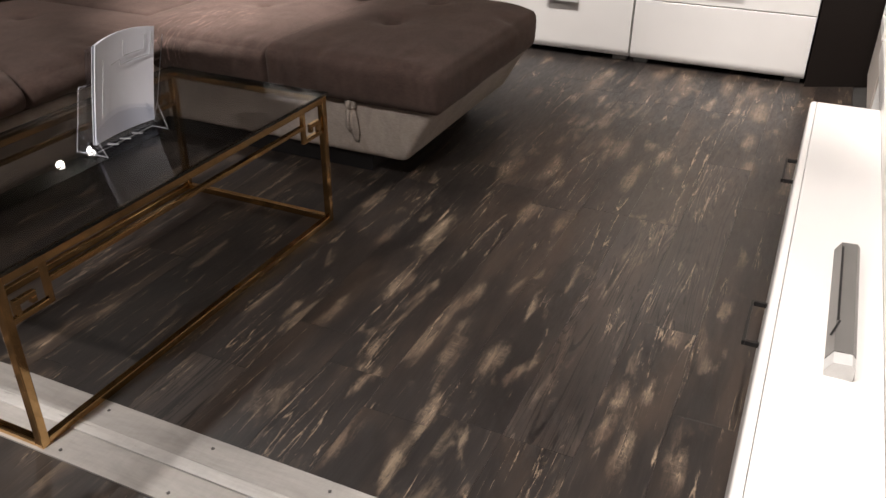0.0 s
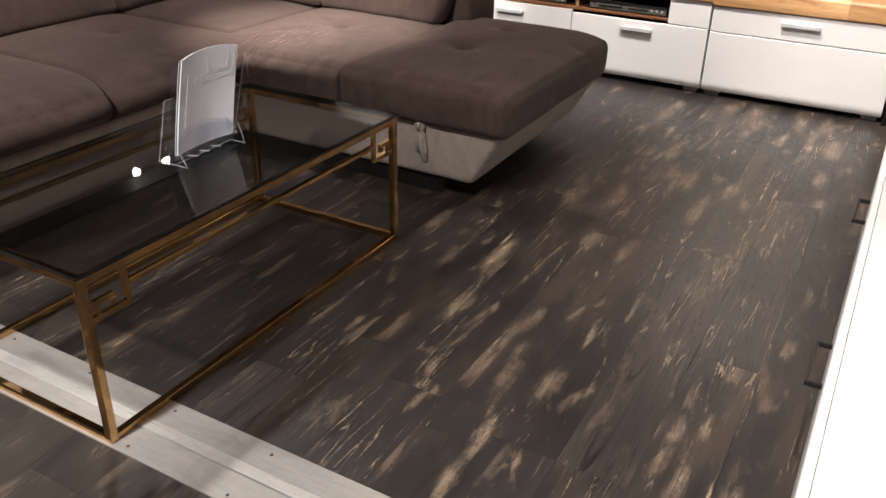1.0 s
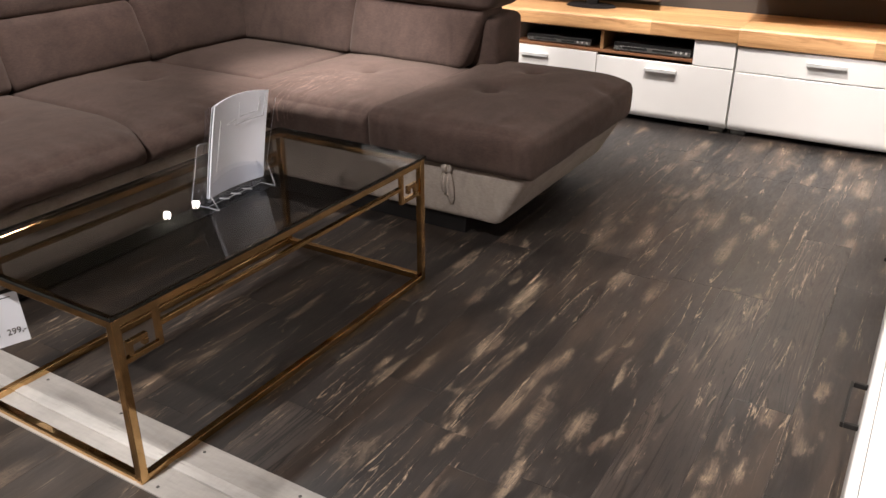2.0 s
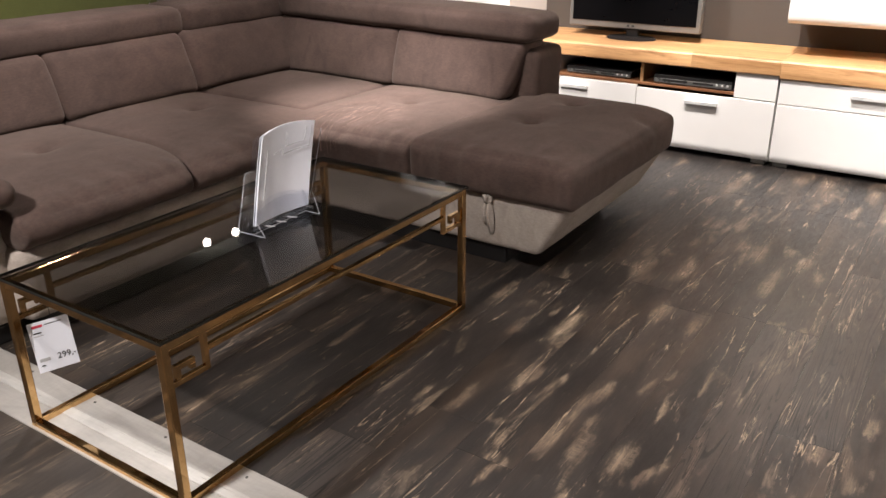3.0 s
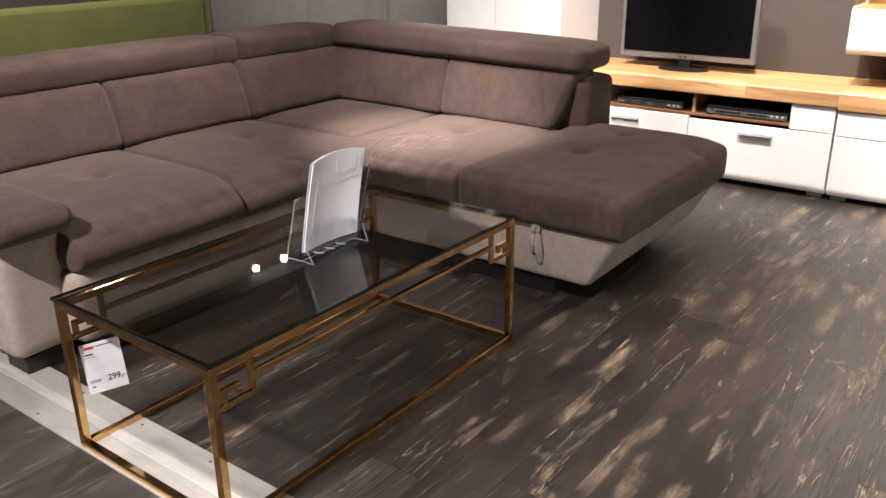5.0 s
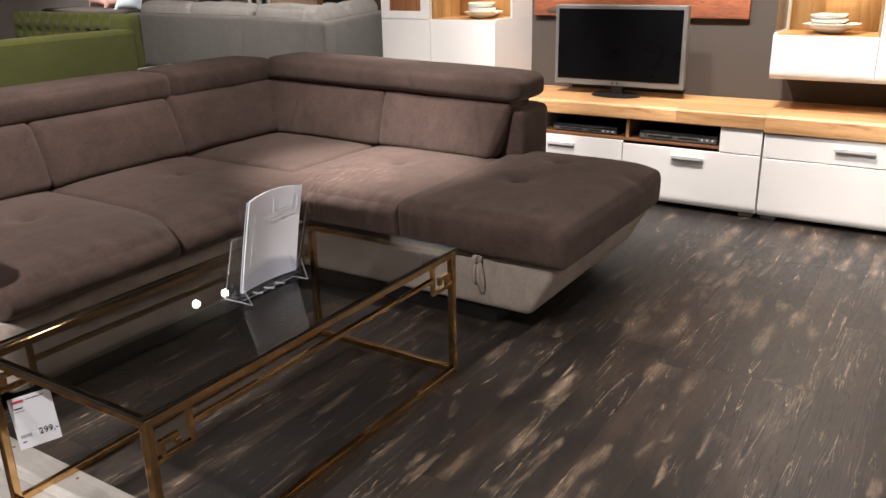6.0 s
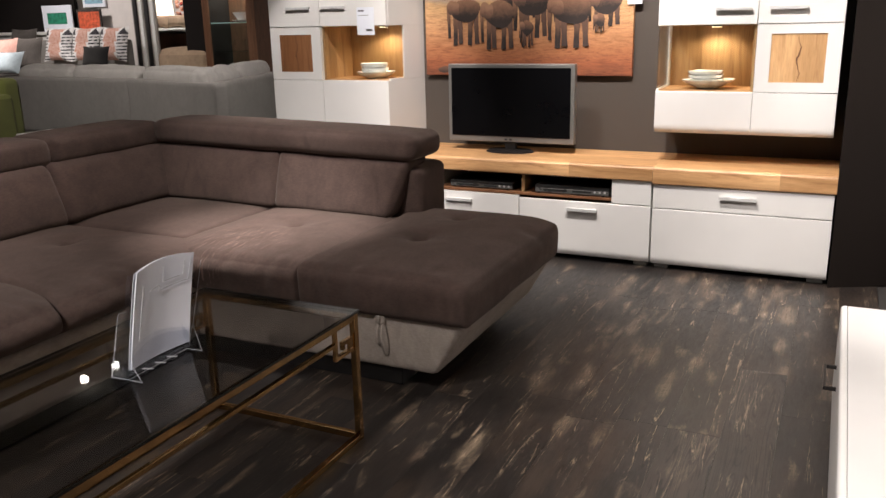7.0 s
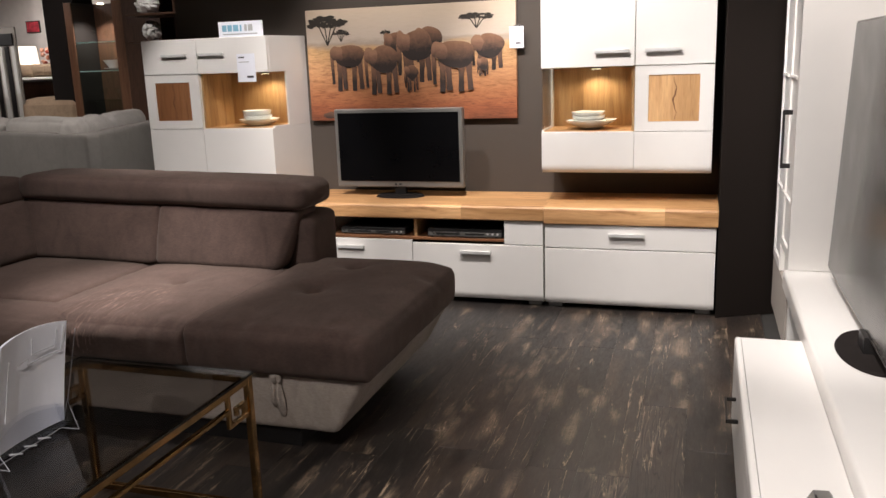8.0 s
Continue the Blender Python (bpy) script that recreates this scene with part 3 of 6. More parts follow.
for k in range(17):
    for y in (0.915, 1.062):
        part("screw", cyl((-5.0 + 0.305 * k, y, 0.003), 0.0042, 0.0022, 10), "dark_screw", strip)

# ---- corner sofa ----
sofa = thing("corner_sofa", (-2.4, 2.4, 0), "brown microfibre corner sofa with beige base and folding headrests", "sofa")
FAB, BEI = "brown_fabric", "beige_fabric"
SEAT = 0.436
LONG_LOW = 0.312


def taper(x_top, x_low, z_top, z_low, inner):
    """Draws the right-hand side of the base in towards the floor."""
    def run(q):
        f = max(0.0, min(1.0, (z_top - q.z) / (z_top - z_low)))
        g = max(0.0, (q.x - inner) / (x_top - inner))
        q.x -= (x_top - x_low) * f * g
        return q
    return run


# beige base
part("base", soft(-3.45, -2.405, 1.17, 2.75, 0.075, 0.315, 0.02, 0, (20, 24, 6), wrinkle=0.002, sides=0), BEI, sofa, "beige upholstered base", 80)
part("base", soft(-3.45, -1.16, 2.535, 3.56, 0.068, 0.30, 0.03, 0, (44, 24, 12), wrinkle=0.003, sides=0, shear=taper(-1.16, -1.30, 0.31, 0.068, -1.5)), BEI, sofa, "beige upholstered base with slanted end", 80)
# plinths; their black also holds the shadow of the gap under the base
part("plinth", box(-3.3, -1.45, 2.56, 3.5, 0.0, 0.085, 0.004), "black", sofa, "recessed plinth, black for the shadow under the base")
part("plinth", box(-3.3, -2.45, 1.25, 2.7, 0.0, 0.085, 0.004), "black", sofa, "recessed plinth, black for the shadow under the base")
# pull strap of the bed drawer
part("pull_strap", soft(-1.531, -1.503, 2.512, 2.532, 0.245, 0.296, (0.012, 0.008, 0.014), 0, (8, 6, 10), wrinkle=0.006, seed=3), BEI, sofa, "beige fabric pull loop", 80)
for x, low, slant in ((-1.522, 0.165, -0.004), (-1.511, 0.125, 0.012)):
    bm = soft(x - 0.008, x + 0.008, 2.524, 2.531, low, 0.262, (0.004, 0.002, 0.004), 0, (6, 3, 14), wrinkle=0.003, seed=x)
    for v in bm.verts:
        v.co.x += slant * (0.262 - v.co.z) / 0.13
        v.co.y -= 0.004 * math.sin((0.262 - v.co.z) * 30)
    part("strap_tail", bm, BEI, sofa, "", 80)


# seats
part("seat_platform", box(-3.3, -1.25, 2.535, 3.4, 0.29, 0.39, 0.01), FAB, sofa)
part("seat_platform", box(-3.3, -2.43, 1.2, 2.7, 0.27, 0.38, 0.01), FAB, sofa)
def seam_bend(q):
    """The seam between the two long seats swings towards the arm at the front edge."""
    f = max(0.0, min(1.0, (q.x + 2.8) / 0.4))
    q.y -= 0.10 * f * f * math.exp(-(((q.y - 1.96) / 0.3) ** 2))
    return q


def pucker(q, along, front):
    """Slack cloth: soft creases that run up over the front edge."""
    f = max(0.0, min(1.0, 1 - front / 0.32))
    if f > 0:
        s = noise.noise(Vector((along * 13, front * 3.0, 1.7))) + 0.6 * noise.noise(Vector((along * 29, front * 5.0, 4.1)))
        q.z += 0.007 * f * s
        return 0.008 * f * s
    return 0.0


def long_front(q):
    q = seam_bend(q)
    q.x += pucker(q, q.y, -2.37 - q.x)
    return q


def chaise_front(q):
    """Slack front edge, and the free end falling away in a soft round."""
    f = max(0.0, min(1.0, (q.x + 1.33) / 0.17))
    if q.z > 0.36:
        q.z -= 0.026 * f * f
    return short_front(q)


def short_front(q):
    q.y -= pucker(q, q.x, q.y - 2.5)
    return q


def tuft(x, y, depth=0.026):
    """A drawn-in stitch: a wide hollow with a short sharp slit in it."""
    return [(x, y, 0.11, depth * 0.8)] + [(x + 0.016 * k, y + 0.004 * k, 0.022, depth * 0.6) for k in (-1, 0, 1)]


part("seat_cushion", soft(-3.42, -2.37, 1.18, 1.959, LONG_LOW, SEAT, (0.09, 0.016, 0.06), 0.028, (64, 56, 12), tuft(-2.965, 1.637), seed=1, shear=long_front), FAB, sofa, "", 80)
part("seat_cushion", soft(-3.42, -2.37, 1.961, 2.717, LONG_LOW, SEAT, (0.09, 0.016, 0.06), 0.028, (64, 56, 12), tuft(-3.0, 2.417), seed=2, shear=long_front), FAB, sofa, "", 80)
part("corner_seat", soft(-3.42, -2.608, 2.722, 3.42, 0.275, SEAT - 0.002, (0.03, 0.03, 0.06), 0.022, (36, 34, 10), seed=3), FAB, sofa, "", 80)
part("seat_cushion", soft(-2.604, -1.872, 2.505, 3.42, 0.272, SEAT + 0.004, (0.014, 0.075, 0.05), 0.022, (56, 64, 14), tuft(-2.25, 3.05), seed=4, wrinkle=0.006, shear=short_front), FAB, sofa, "", 80)
part("chaise_cushion", soft(-1.876, -1.155, 2.505, 3.59, 0.272, 0.454, (0.02, 0.055, 0.045), 0.02, (60, 72, 16), tuft(-1.59, 3.0, 0.034) + tuft(-1.575, 3.4, 0.034) + [(-1.2, 3.3, 0.07, 0.012), (-1.62, 2.56, 0.05, 0.008), (-1.3, 2.6, 0.06, 0.006)], seed=5, shear=chaise_front), FAB, sofa, "", 80)


def lean(axis, z0, z1, amount):
    """Tilts a back away from the seat as it rises."""
    def run(q):
        f = max(0.0, (q.z - z0) / (z1 - z0))
        if axis == "x":
            q.x -= amount * f
        else:
            q.y += amount * f
            q = settle(q)
        return q
    return run


def settle(q):
    """The short side comes forward and sinks a little towards its free end."""
    f = max(0.0, (q.x + 3.3) / 1.6)
    q.y -= 0.05 * f
    q.z -= 0.024 * f * max(0.0, min(1.0, (q.z - 0.4) / 0.3))
    return q


# backs of the long side, the corner and the short side
bx, by = lean("x", 0.4, 0.75, 0.13), lean("y", 0.4, 0.75, 0.10)
for a, b, s in ((1.18, 1.9715, 6), (1.9685, 2.7065, 7), (2.7035, 3.46, 8)):
    part("back_cushion", soft(-3.56, -3.265, a, b, 0.44, 0.725, (0.042, 0.024, 0.042), 0.008, (14, 32, 18), seed=s, shear=bx, sides=0.02), FAB, sofa, "", 80)
def splay(q):
    """The free end of the short back slants outwards as it rises."""
    f = max(0.0, min(1.0, (q.x + 2.4) / 0.5))
    q.x += f * (0.085 * (q.z - 0.44) / 0.3 - 0.03)
    return by(q)


for a, b, s in ((-3.42, -2.5835, 9), (-2.5865, -1.885, 10)):
    part("back_cushion", soft(a, b, 3.335, 3.56, 0.44, 0.735, (0.024, 0.042, 0.03), 0.008, (32, 14, 18), seed=s, shear=by if s == 9 else splay, sides=0.014), FAB, sofa, "", 80)
part("back_frame", soft(-2.4, -1.78, 3.46, 3.74, 0.30, 0.70, 0.04, 0, (18, 12, 12), seed=11, sides=0, shear=settle), FAB, sofa, "", 80)
part("back_frame", soft(-3.82, -1.9, 3.54, 3.74, 0.08, 0.68, 0.05, 0, (30, 8, 12), seed=12, sides=0, shear=settle), FAB, sofa, "", 80)
part("back_frame", soft(-3.82, -3.55, 1.0, 3.72, 0.08, 0.68, 0.05, 0, (8, 40, 12), seed=13, sides=0), FAB, sofa, "", 80)
# folding headrests
for a, b, s in ((0.98, 2.757, 14), (2.753, 3.49, 15)):
    part("headrest", soft(-3.72, -3.41, a, b, 0.703, 0.84, (0.045, 0.035, 0.036), 0.01, (16, 34, 12), seed=s, sides=0.01, wrinkle=0.007), FAB, sofa, "", 80)
part("headrest", soft(-3.42, -1.795, 3.41, 3.72, 0.728, 0.852, (0.05, 0.045, 0.036), 0.01, (50, 16, 12), seed=16, sides=0.01, wrinkle=0.007, shear=settle), FAB, sofa, "", 80)
# arm at the near end
part("arm_body", soft(-3.5, -2.48, 0.985, 1.20, 0.06, 0.50, 0.04, 0, (30, 12, 14), seed=17, sides=0.0), BEI, sofa, "beige upholstered arm", 80)
part("arm_pad", soft(-3.5, -2.405, 0.945, 1.225, 0.455, 0.555, 0.05, 0.012, (34, 16, 12), seed=18), FAB, sofa, "", 80)
part("foot", box(-2.63, -2.50, 1.02, 1.18, 0, 0.062, 0.006), "black", sofa)

# ---- coffee table ----
table = thing("coffee_table", (-1.69, 1.525, 0), "polished brass coffee table with smoked glass top", "table")
TX0, TX1, TY0, TY1, TH, TW = -2.0, -1.375, 0.90, 2.145, 0.444, 0.022
for x in (TX0, TX1 - TW):
    for y in (TY0, TY1 - TW):
        part("leg", box(x, x + TW, y, y + TW, 0.0, TH, 0.0025), "gold", table)
for z in (0.0, TH - TW):
    for x in (TX0, TX1 - TW):
        part("rail", box(x + 0.001, x + TW - 0.001, TY0 + TW, TY1 - TW, z, z + TW, 0.0025), "gold", table)
    for y in (TY0, TY1 - TW):
        part("rail", box(TX0 + TW, TX1 - TW, y + 0.001, y + TW - 0.001, z, z + TW, 0.0025), "gold", table)
part("glass_top", box(TX0 - 0.002, TX1 + 0.002, TY0 - 0.002, TY1 + 0.002, TH + 0.001, TH + 0.009, 0.0015), "smoked", table, "smoked glass top")
for x0, x1, y0, y1 in ((TX0 - 0.004, TX1 + 0.004, TY0 - 0.004, TY0 - 0.0025), (TX0 - 0.004, TX1 + 0.004, TY1 + 0.0025, TY1 + 0.004), (TX0 - 0.004, TX0 - 0.0025, TY0 - 0.0024, TY1 + 0.0024), (TX1 + 0.0025, TX1 + 0.004, TY0 - 0.0024, TY1 + 0.0024)):
    part("glass_edge", box(x0, x1, y0, y1, TH + 0.0005, TH + 0.009, 0.0004, 1), "dark_edge", table, "dark polished glass edge")


def key_side(x):
    """The Greek key under one long top rail: a square spiral by each leg and the stretcher between them."""
    t = 0.014
    top = TH - TW
    low = top - 0.10

    def bar(a, b, z0, z1):
        part("key_bar", box(x, x + 0.014, min(a, b), max(a, b), z0, z1, 0.0015, 1), "gold", table)

    for s, c in ((1, TY0 + TW), (-1, TY1 - TW)):
        bar(c + s * 0.095, c + s * 0.109, low, top)
        bar(c + s * 0.012, c + s * 0.095, low, low + t)
        bar(c + s * 0.012, c + s * 0.026, low + t, low + 0.052)
        bar(c + s * 0.026, c + s * 0.068, low + 0.038, low + 0.052)
        bar(c + s * 0.054, c + s * 0.068, low + 0.024, low + 0.038)
        bar(c, c + s * 0.012, low, low + t)
    bar(TY0 + TW + 0.109, TY1 - TW - 0.109, top - 0.052, top - 0.052 + t)


for x in (TX0 + 0.003, TX1 - 0.019):
    key_side(x)
TOP = TH + 0.009

# leaflet stand with a sheaf of paper
stand = thing("leaflet_stand", (-1.66, 1.57, TOP), "clear acrylic leaflet stand on the glass table", "stand")


def sheet(y0, y1, x_low, x_high, z0, z1, bow, thick, n=16):
    """An upright curved sheet that leans back from x_low to x_high, bowed in plan."""
    bm = bmesh.new()
    rows = []
    for k in range(9):
        f = k / 8
        row = []
        for j in range(n + 1):
            g = j / n
            x = x_low + (x_high - x_low) * f + bow * (1 - (2 * g - 1) ** 2) + 0.01 * f * f
            y = y0 + (y1 - y0) * g + 0.085 * f
            z = z0 + (z1 - z0) * f + 0.012 * f * (1 - (2 * g - 1) ** 2)
            row.append((x, y, z))
        rows.append(row)
    front = [[bm.verts.new(p) for p in row] for row in rows]
    back = [[bm.verts.new((p[0] - thick, p[1], p[2])) for p in row] for row in rows]
    for k in range(8):
        for j in range(n):
            bm.faces.new((front[k][j], front[k][j + 1], front[k + 1][j + 1], front[k + 1][j]))
            bm.faces.new((back[k][j + 1], back[k][j], back[k + 1][j], back[k + 1][j + 1]))
        for j in (0, n):
            bm.faces.new((front[k][j], front[k + 1][j], back[k + 1][j], back[k][j]))
    for k in (0, 8):
        for j in range(n):
            bm.faces.new((front[k][j], front[k][j + 1], back[k][j + 1], back[k][j]))
    return bm


part("front_panel", sheet(1.445, 1.70, -1.655, -1.70, TOP + 0.012, TOP + 0.12, -0.012, 0.002), "acrylic", stand)
part("back_panel", sheet(1.482, 1.725, -1.70, -1.75, TOP + 0.008, TOP + 0.235, -0.012, 0.002), "acrylic", stand)
part("ledge", box(-1.70, -1.65, 1.44, 1.70, TOP + 0.008, TOP + 0.011, 0.001), "acrylic", stand)
for y in (1.45, 1.685):
    bm = extrude_profile([(-1.72, TOP + 0.10), (-1.715, TOP), (-1.635, TOP), (-1.66, TOP + 0.05)], "Y", y, y + 0.003)
    part("side_fin", bm, "acrylic", stand)


def edge(name, p, q, material, label, r=0.0006):
    """A polished edge of the acrylic as a thin bar from p to q, its shine put into the colour."""
    p, q = Vector(p), Vector(q)
    d = q - p
    bm = box(-r, r, -r, r, 0.0, d.length)
    part(name, turned(bm, Matrix.Translation(p) @ d.to_track_quat("Z", "Y").to_matrix().to_4x4()), material, stand, label)


LOW = TOP + 0.001
# clear wing beside the sheaf; pale bars stand for the shine of its bent edges
bm = bmesh.new()
loop = [(-1.709, 1.447, LOW), (-1.704, 1.468, 0.54), (-1.70, 1.484, 0.611), (-1.702, 1.492, 0.617), (-1.706, 1.52, 0.612), (-1.70, 1.497, 0.54), (-1.674, 1.476, LOW + 0.006)]
front = [bm.verts.new(p) for p in loop]
back = [bm.verts.new((p[0] - 0.002, p[1], p[2])) for p in loop]
bm.faces.new(front)
bm.faces.new(list(reversed(back)))
for k in range(len(loop)):
    bm.faces.new((front[k], front[k - 1], back[k - 1], back[k]))
part("side_wing", bm, "acrylic", stand)
for p, q in zip(loop[:4], loop[1:5]):
    edge("wing_edge", p, q, "grey_edge", "grey acrylic edge", 0.0007)
edge("wing_edge", loop[0], (-1.65, 1.452, LOW), "acrylic_glint", "acrylic edge, its shine drawn as a pale bar", 0.0007)
# glints on the wing, put in as short pale bars
for y, z in ((1.463, 0.525), (1.470, 0.482), (1.480, 0.462)):
    edge("wing_glint", (-1.703, y, z), (-1.702, y + 0.003, z + 0.006), "acrylic_glint", "acrylic edge, its shine drawn as a pale bar", 0.0012)
# edges of the back panel
edge("panel_edge", (-1.70, 1.752, 0.493), (-1.70, 1.814, 0.676), "acrylic_glint", "acrylic edge, its shine drawn as a pale bar")
edge("panel_edge", (-1.673, 1.70, LOW + 0.004), (-1.70, 1.749, 0.493), "grey_edge", "grey acrylic edge")
edge("ledge_edge", (-1.652, 1.453, LOW + 0.001), (-1.66, 1.679, LOW + 0.001), "acrylic_glint", "acrylic edge, its shine drawn as a pale bar")
# feet: a bent strip at either end
for a, b, c in (((-1.655, 1.468, 0.488), (-1.606, 1.451, LOW), (-1.65, 1.452, LOW)), ((-1.70, 1.752, 0.493), (-1.609, 1.682, LOW), (-1.66, 1.679, LOW))):
    edge("foot_edge", a, b, "acrylic_glint", "acrylic edge, its shine drawn as a pale bar")
    edge("foot_edge", b, c, "acrylic_glint", "acrylic edge, its shine drawn as a pale bar")
paper = thing("paper_sheaf", (-1.69, 1.57, TOP + 0.012), "sheaf of white printed paper curled in an acrylic stand", "paper")
page = part("page", sheet(1.478, 1.698, -1.668, -1.705, TOP + 0.014, TOP + 0.255, -0.012, 0.004), "paper", paper)
part("page", sheet(1.474, 1.692, -1.674, -1.713, TOP + 0.014, TOP + 0.252, -0.012, 0.0015), "paper", paper)



def page_point(g, f):
    """A place just before the page, from shares of its width and height."""
    hump = 1 - (2 * g - 1) ** 2
    return Vector((-1.668 - 0.037 * f - 0.012 * hump + 0.01 * f * f + 0.003, 1.478 + 0.22 * g + 0.085 * f, TOP + 0.014 + 0.241 * f + 0.012 * f * hump))


# stepped rim of the stand's moulded front, seen against the page
RIMS = (((0.95, 0.95), (0.93, 0.71), (0.46, 0.67), (0.46, 0.73), (0.30, 0.71)), ((0.86, 0.93), (0.84, 0.77), (0.52, 0.75), (0.51, 0.90)), ((0.15, 0.80), (0.12, 0.26)))
for rim in RIMS:
    stops = [(a[0] + (b[0] - a[0]) * k / 5, a[1] + (b[1] - a[1]) * k / 5) for a, b in zip(rim, rim[1:]) for k in range(5)] + [rim[-1]]
    own = bmesh.new()
    for a, b in zip(stops, stops[1:]):
        p, q = page_point(*a), page_point(*b)
        d = q - p
        join(own, turned(box(-0.0006, 0.0006, -0.0010, 0.0010, 0.0, d.length), Matrix.Translation(p) @ d.to_track_quat("Z", "Y").to_matrix().to_4x4()))
    part("moulded_rim", own, "grey_edge", stand, "grey moulded acrylic rim")
# highlights of the slots in the lip, put in as pale bars
for y in (1.50, 1.545, 1.59):
    edge("slot", (-1.652, y, LOW + 0.012), (-1.640, y + 0.026, LOW + 0.004), "acrylic_glint", "highlight of an acrylic slot, drawn as a pale bar", 0.0016)
# small pale blue patch at the page's right edge
part("slip", box(-1.699, -1.698, 1.722, 1.737, TOP + 0.055, TOP + 0.088), "pale_blue", paper, "pale blue patch beside the page")

# price card hanging at the table's corner
card = thing("price_card", (-1.98, 1.0, 0.13), "white price card hanging from the brass table frame", "price tag")
cm = Matrix.Translation((-1.963, 0.987, 0.227)) @ pose(0, 0, 0, 3, -3, -24)
cm = cm @ Matrix.Diagonal((0.9, 0.83, 0.9, 1))
bm = turned(box(-0.0008, 0.0008, -0.062, 0.062, -0.082, 0.082), cm)
part("card", bm, "paper", card)
part("red_bar", turned(box(0.0009, 0.0014, -0.05, -0.018, 0.064, 0.072), cm), "red_ink", card, "red logo bar")
part("print_bar", turned(box(0.0009, 0.0014, -0.012, 0.04, 0.068, 0.0705), cm), "ink", card)
part("print_bar", turned(box(0.0009, 0.0014, -0.05, -0.025, 0.045, 0.049), cm), "ink", card)
part("print_bar", turned(box(0.0009, 0.0014, -0.05, -0.02, 0.036, 0.038), cm), "grey_ink", card)
part("grey_mark", turned(box(0.0009, 0.0014, -0.052, -0.02, -0.047, -0.037), cm), "grey_ink", card, "grey logo mark")
part("print_bar", turned(box(0.0009, 0.0014, -0.05, -0.038, -0.062, -0.058), cm), "ink", card)
text("299,-", 0.028, "ink", card, cm @ Matrix.Translation((0.0012, 0.03, -0.05)) @ pose(0, 0, 0, 90, 0, 90))
part("string", cyl((-1.976, 1.0, 0.285), 0.001, 0.06, 6), "black", card)

# ---- wall unit ----
FY = 4.41


def pull(x0, x1, y, z, parent, depth=0.02):
    """A square bar pull on two feet."""
    h = part("handle", box(x0, x1, y - depth, y - depth + 0.007, z - 0.011, z + 0.006, 0.001), "steel", parent, "brushed steel handle")
    part("handle_lip", box(x0, x1, y - depth + 0.007, y, z + 0.001, z + 0.005, 0.0008), "steel", h)
    return h


def curved_front(x0, x1, z0, z1, y, depth=0.02, low=True):
    """A front panel whose lower edge rolls back under the cabinet."""
    pts = [(y + depth, z1), (y + 0.002, z1), (y, z1 - 0.002)]
    if low:
        r = 0.045
        for k in range(9):
            a = math.pi / 2 * k / 8
            pts.append((y + r * 0.55 * (1 - math.cos(a)), z0 + r - r * math.sin(a)))
        pts.append((y + r * 0.55 + 0.02, z0))
        pts.append((y + r * 0.55 + 0.02, z0 + 0.02))
        pts.append((y + depth, z0 + 0.07))
    else:
        pts += [(y, z0 + 0.002), (y + 0.002, z0), (y + depth, z0)]
    return extrude_profile(pts, "X", x0, x1)


def oak_board(x0, x1, low_z):
    pts = [(WALL_Y - 0.004, low_z), (WALL_Y - 0.004, 0.565)]
    for k in range(9):
        a = math.pi / 2 * k / 8
        pts.append((FY + 0.006 - 0.02 * math.sin(a), 0.547 + 0.018 * math.cos(a)))
    pts += [(FY - 0.012, low_z + 0.006), (FY - 0.006, low_z)]
    return extrude_profile(pts, "X", x0, x1)


low = thing("tv_sideboard", (-1.55, 4.65, 0), "white lacquered sideboard with oak top and open media niche", "sideboard")
X0, X1 = -2.195, -0.907
part("carcass", box(X0, X0 + 0.018, FY + 0.02, WALL_Y - 0.004, 0.03, 0.483, 0.001), "white", low)
part("carcass", box(X1 - 0.018, X1, FY + 0.02, WALL_Y - 0.004, 0.03, 0.483, 0.001), "white", low)
part("back_panel", box(X0 + 0.018, X1 - 0.018, WALL_Y - 0.02, WALL_Y - 0.006, 0.03, 0.483), "black", low)
part("bottom_panel", box(X0 + 0.018, X1 - 0.018, FY + 0.03, WALL_Y - 0.021, 0.035, 0.06), "white_matt", low)
part("niche_floor", box(X0 + 0.018, X1 - 0.018, FY + 0.004, WALL_Y - 0.021, 0.362, 0.376, 0.001), "red_wood", low, "brown oak niche floor")
part("niche_divider", box(-1.655, -1.637, FY + 0.03, WALL_Y - 0.021, 0.376, 0.483, 0.001), "oak_z", low, "oak divider")
d = part("door", curved_front(X0, -1.662, 0.03, 0.358, FY), "white", low)
pull(-2.125, -1.955, FY, 0.312, d)
d = part("door", curved_front(-1.657, X1 - 0.002, 0.03, 0.345, FY), "white", low)
pull(-1.375, -1.2, FY, 0.303, d)
part("drawer_front", curved_front(-1.122, X1 - 0.002, 0.35, 0.4825, FY, low=False), "white", low)
part("top_board", oak_board(-2.62, X1 + 0.003, 0.484), "oak", low, "thick oak top with rounded front edge")
part("carcass", box(-2.6, X0 - 0.003, FY + 0.02, WALL_Y - 0.004, 0.03, 0.483, 0.001), "white", low)
for x in (-2.55, -1.0):
    part("foot", box(x, x + 0.075, FY + 0.045, FY + 0.1, 0, 0.032, 0.002), "silver", low, "grey plastic foot")

right = thing("sideboard", (-0.46, 4.65, 0), "white lacquered two-drawer sideboard with oak top", "sideboard")
X0, X1 = -0.900, -0.018
part("carcass", box(X0, X1, FY + 0.021, WALL_Y - 0.004, 0.03, 0.471, 0.002), "white", right)
d = part("drawer_front", curved_front(X0 + 0.002, X1 - 0.002, 0.343, 0.468, FY, low=False), "white", right)
pull(-0.56, -0.375, FY, 0.422, d)
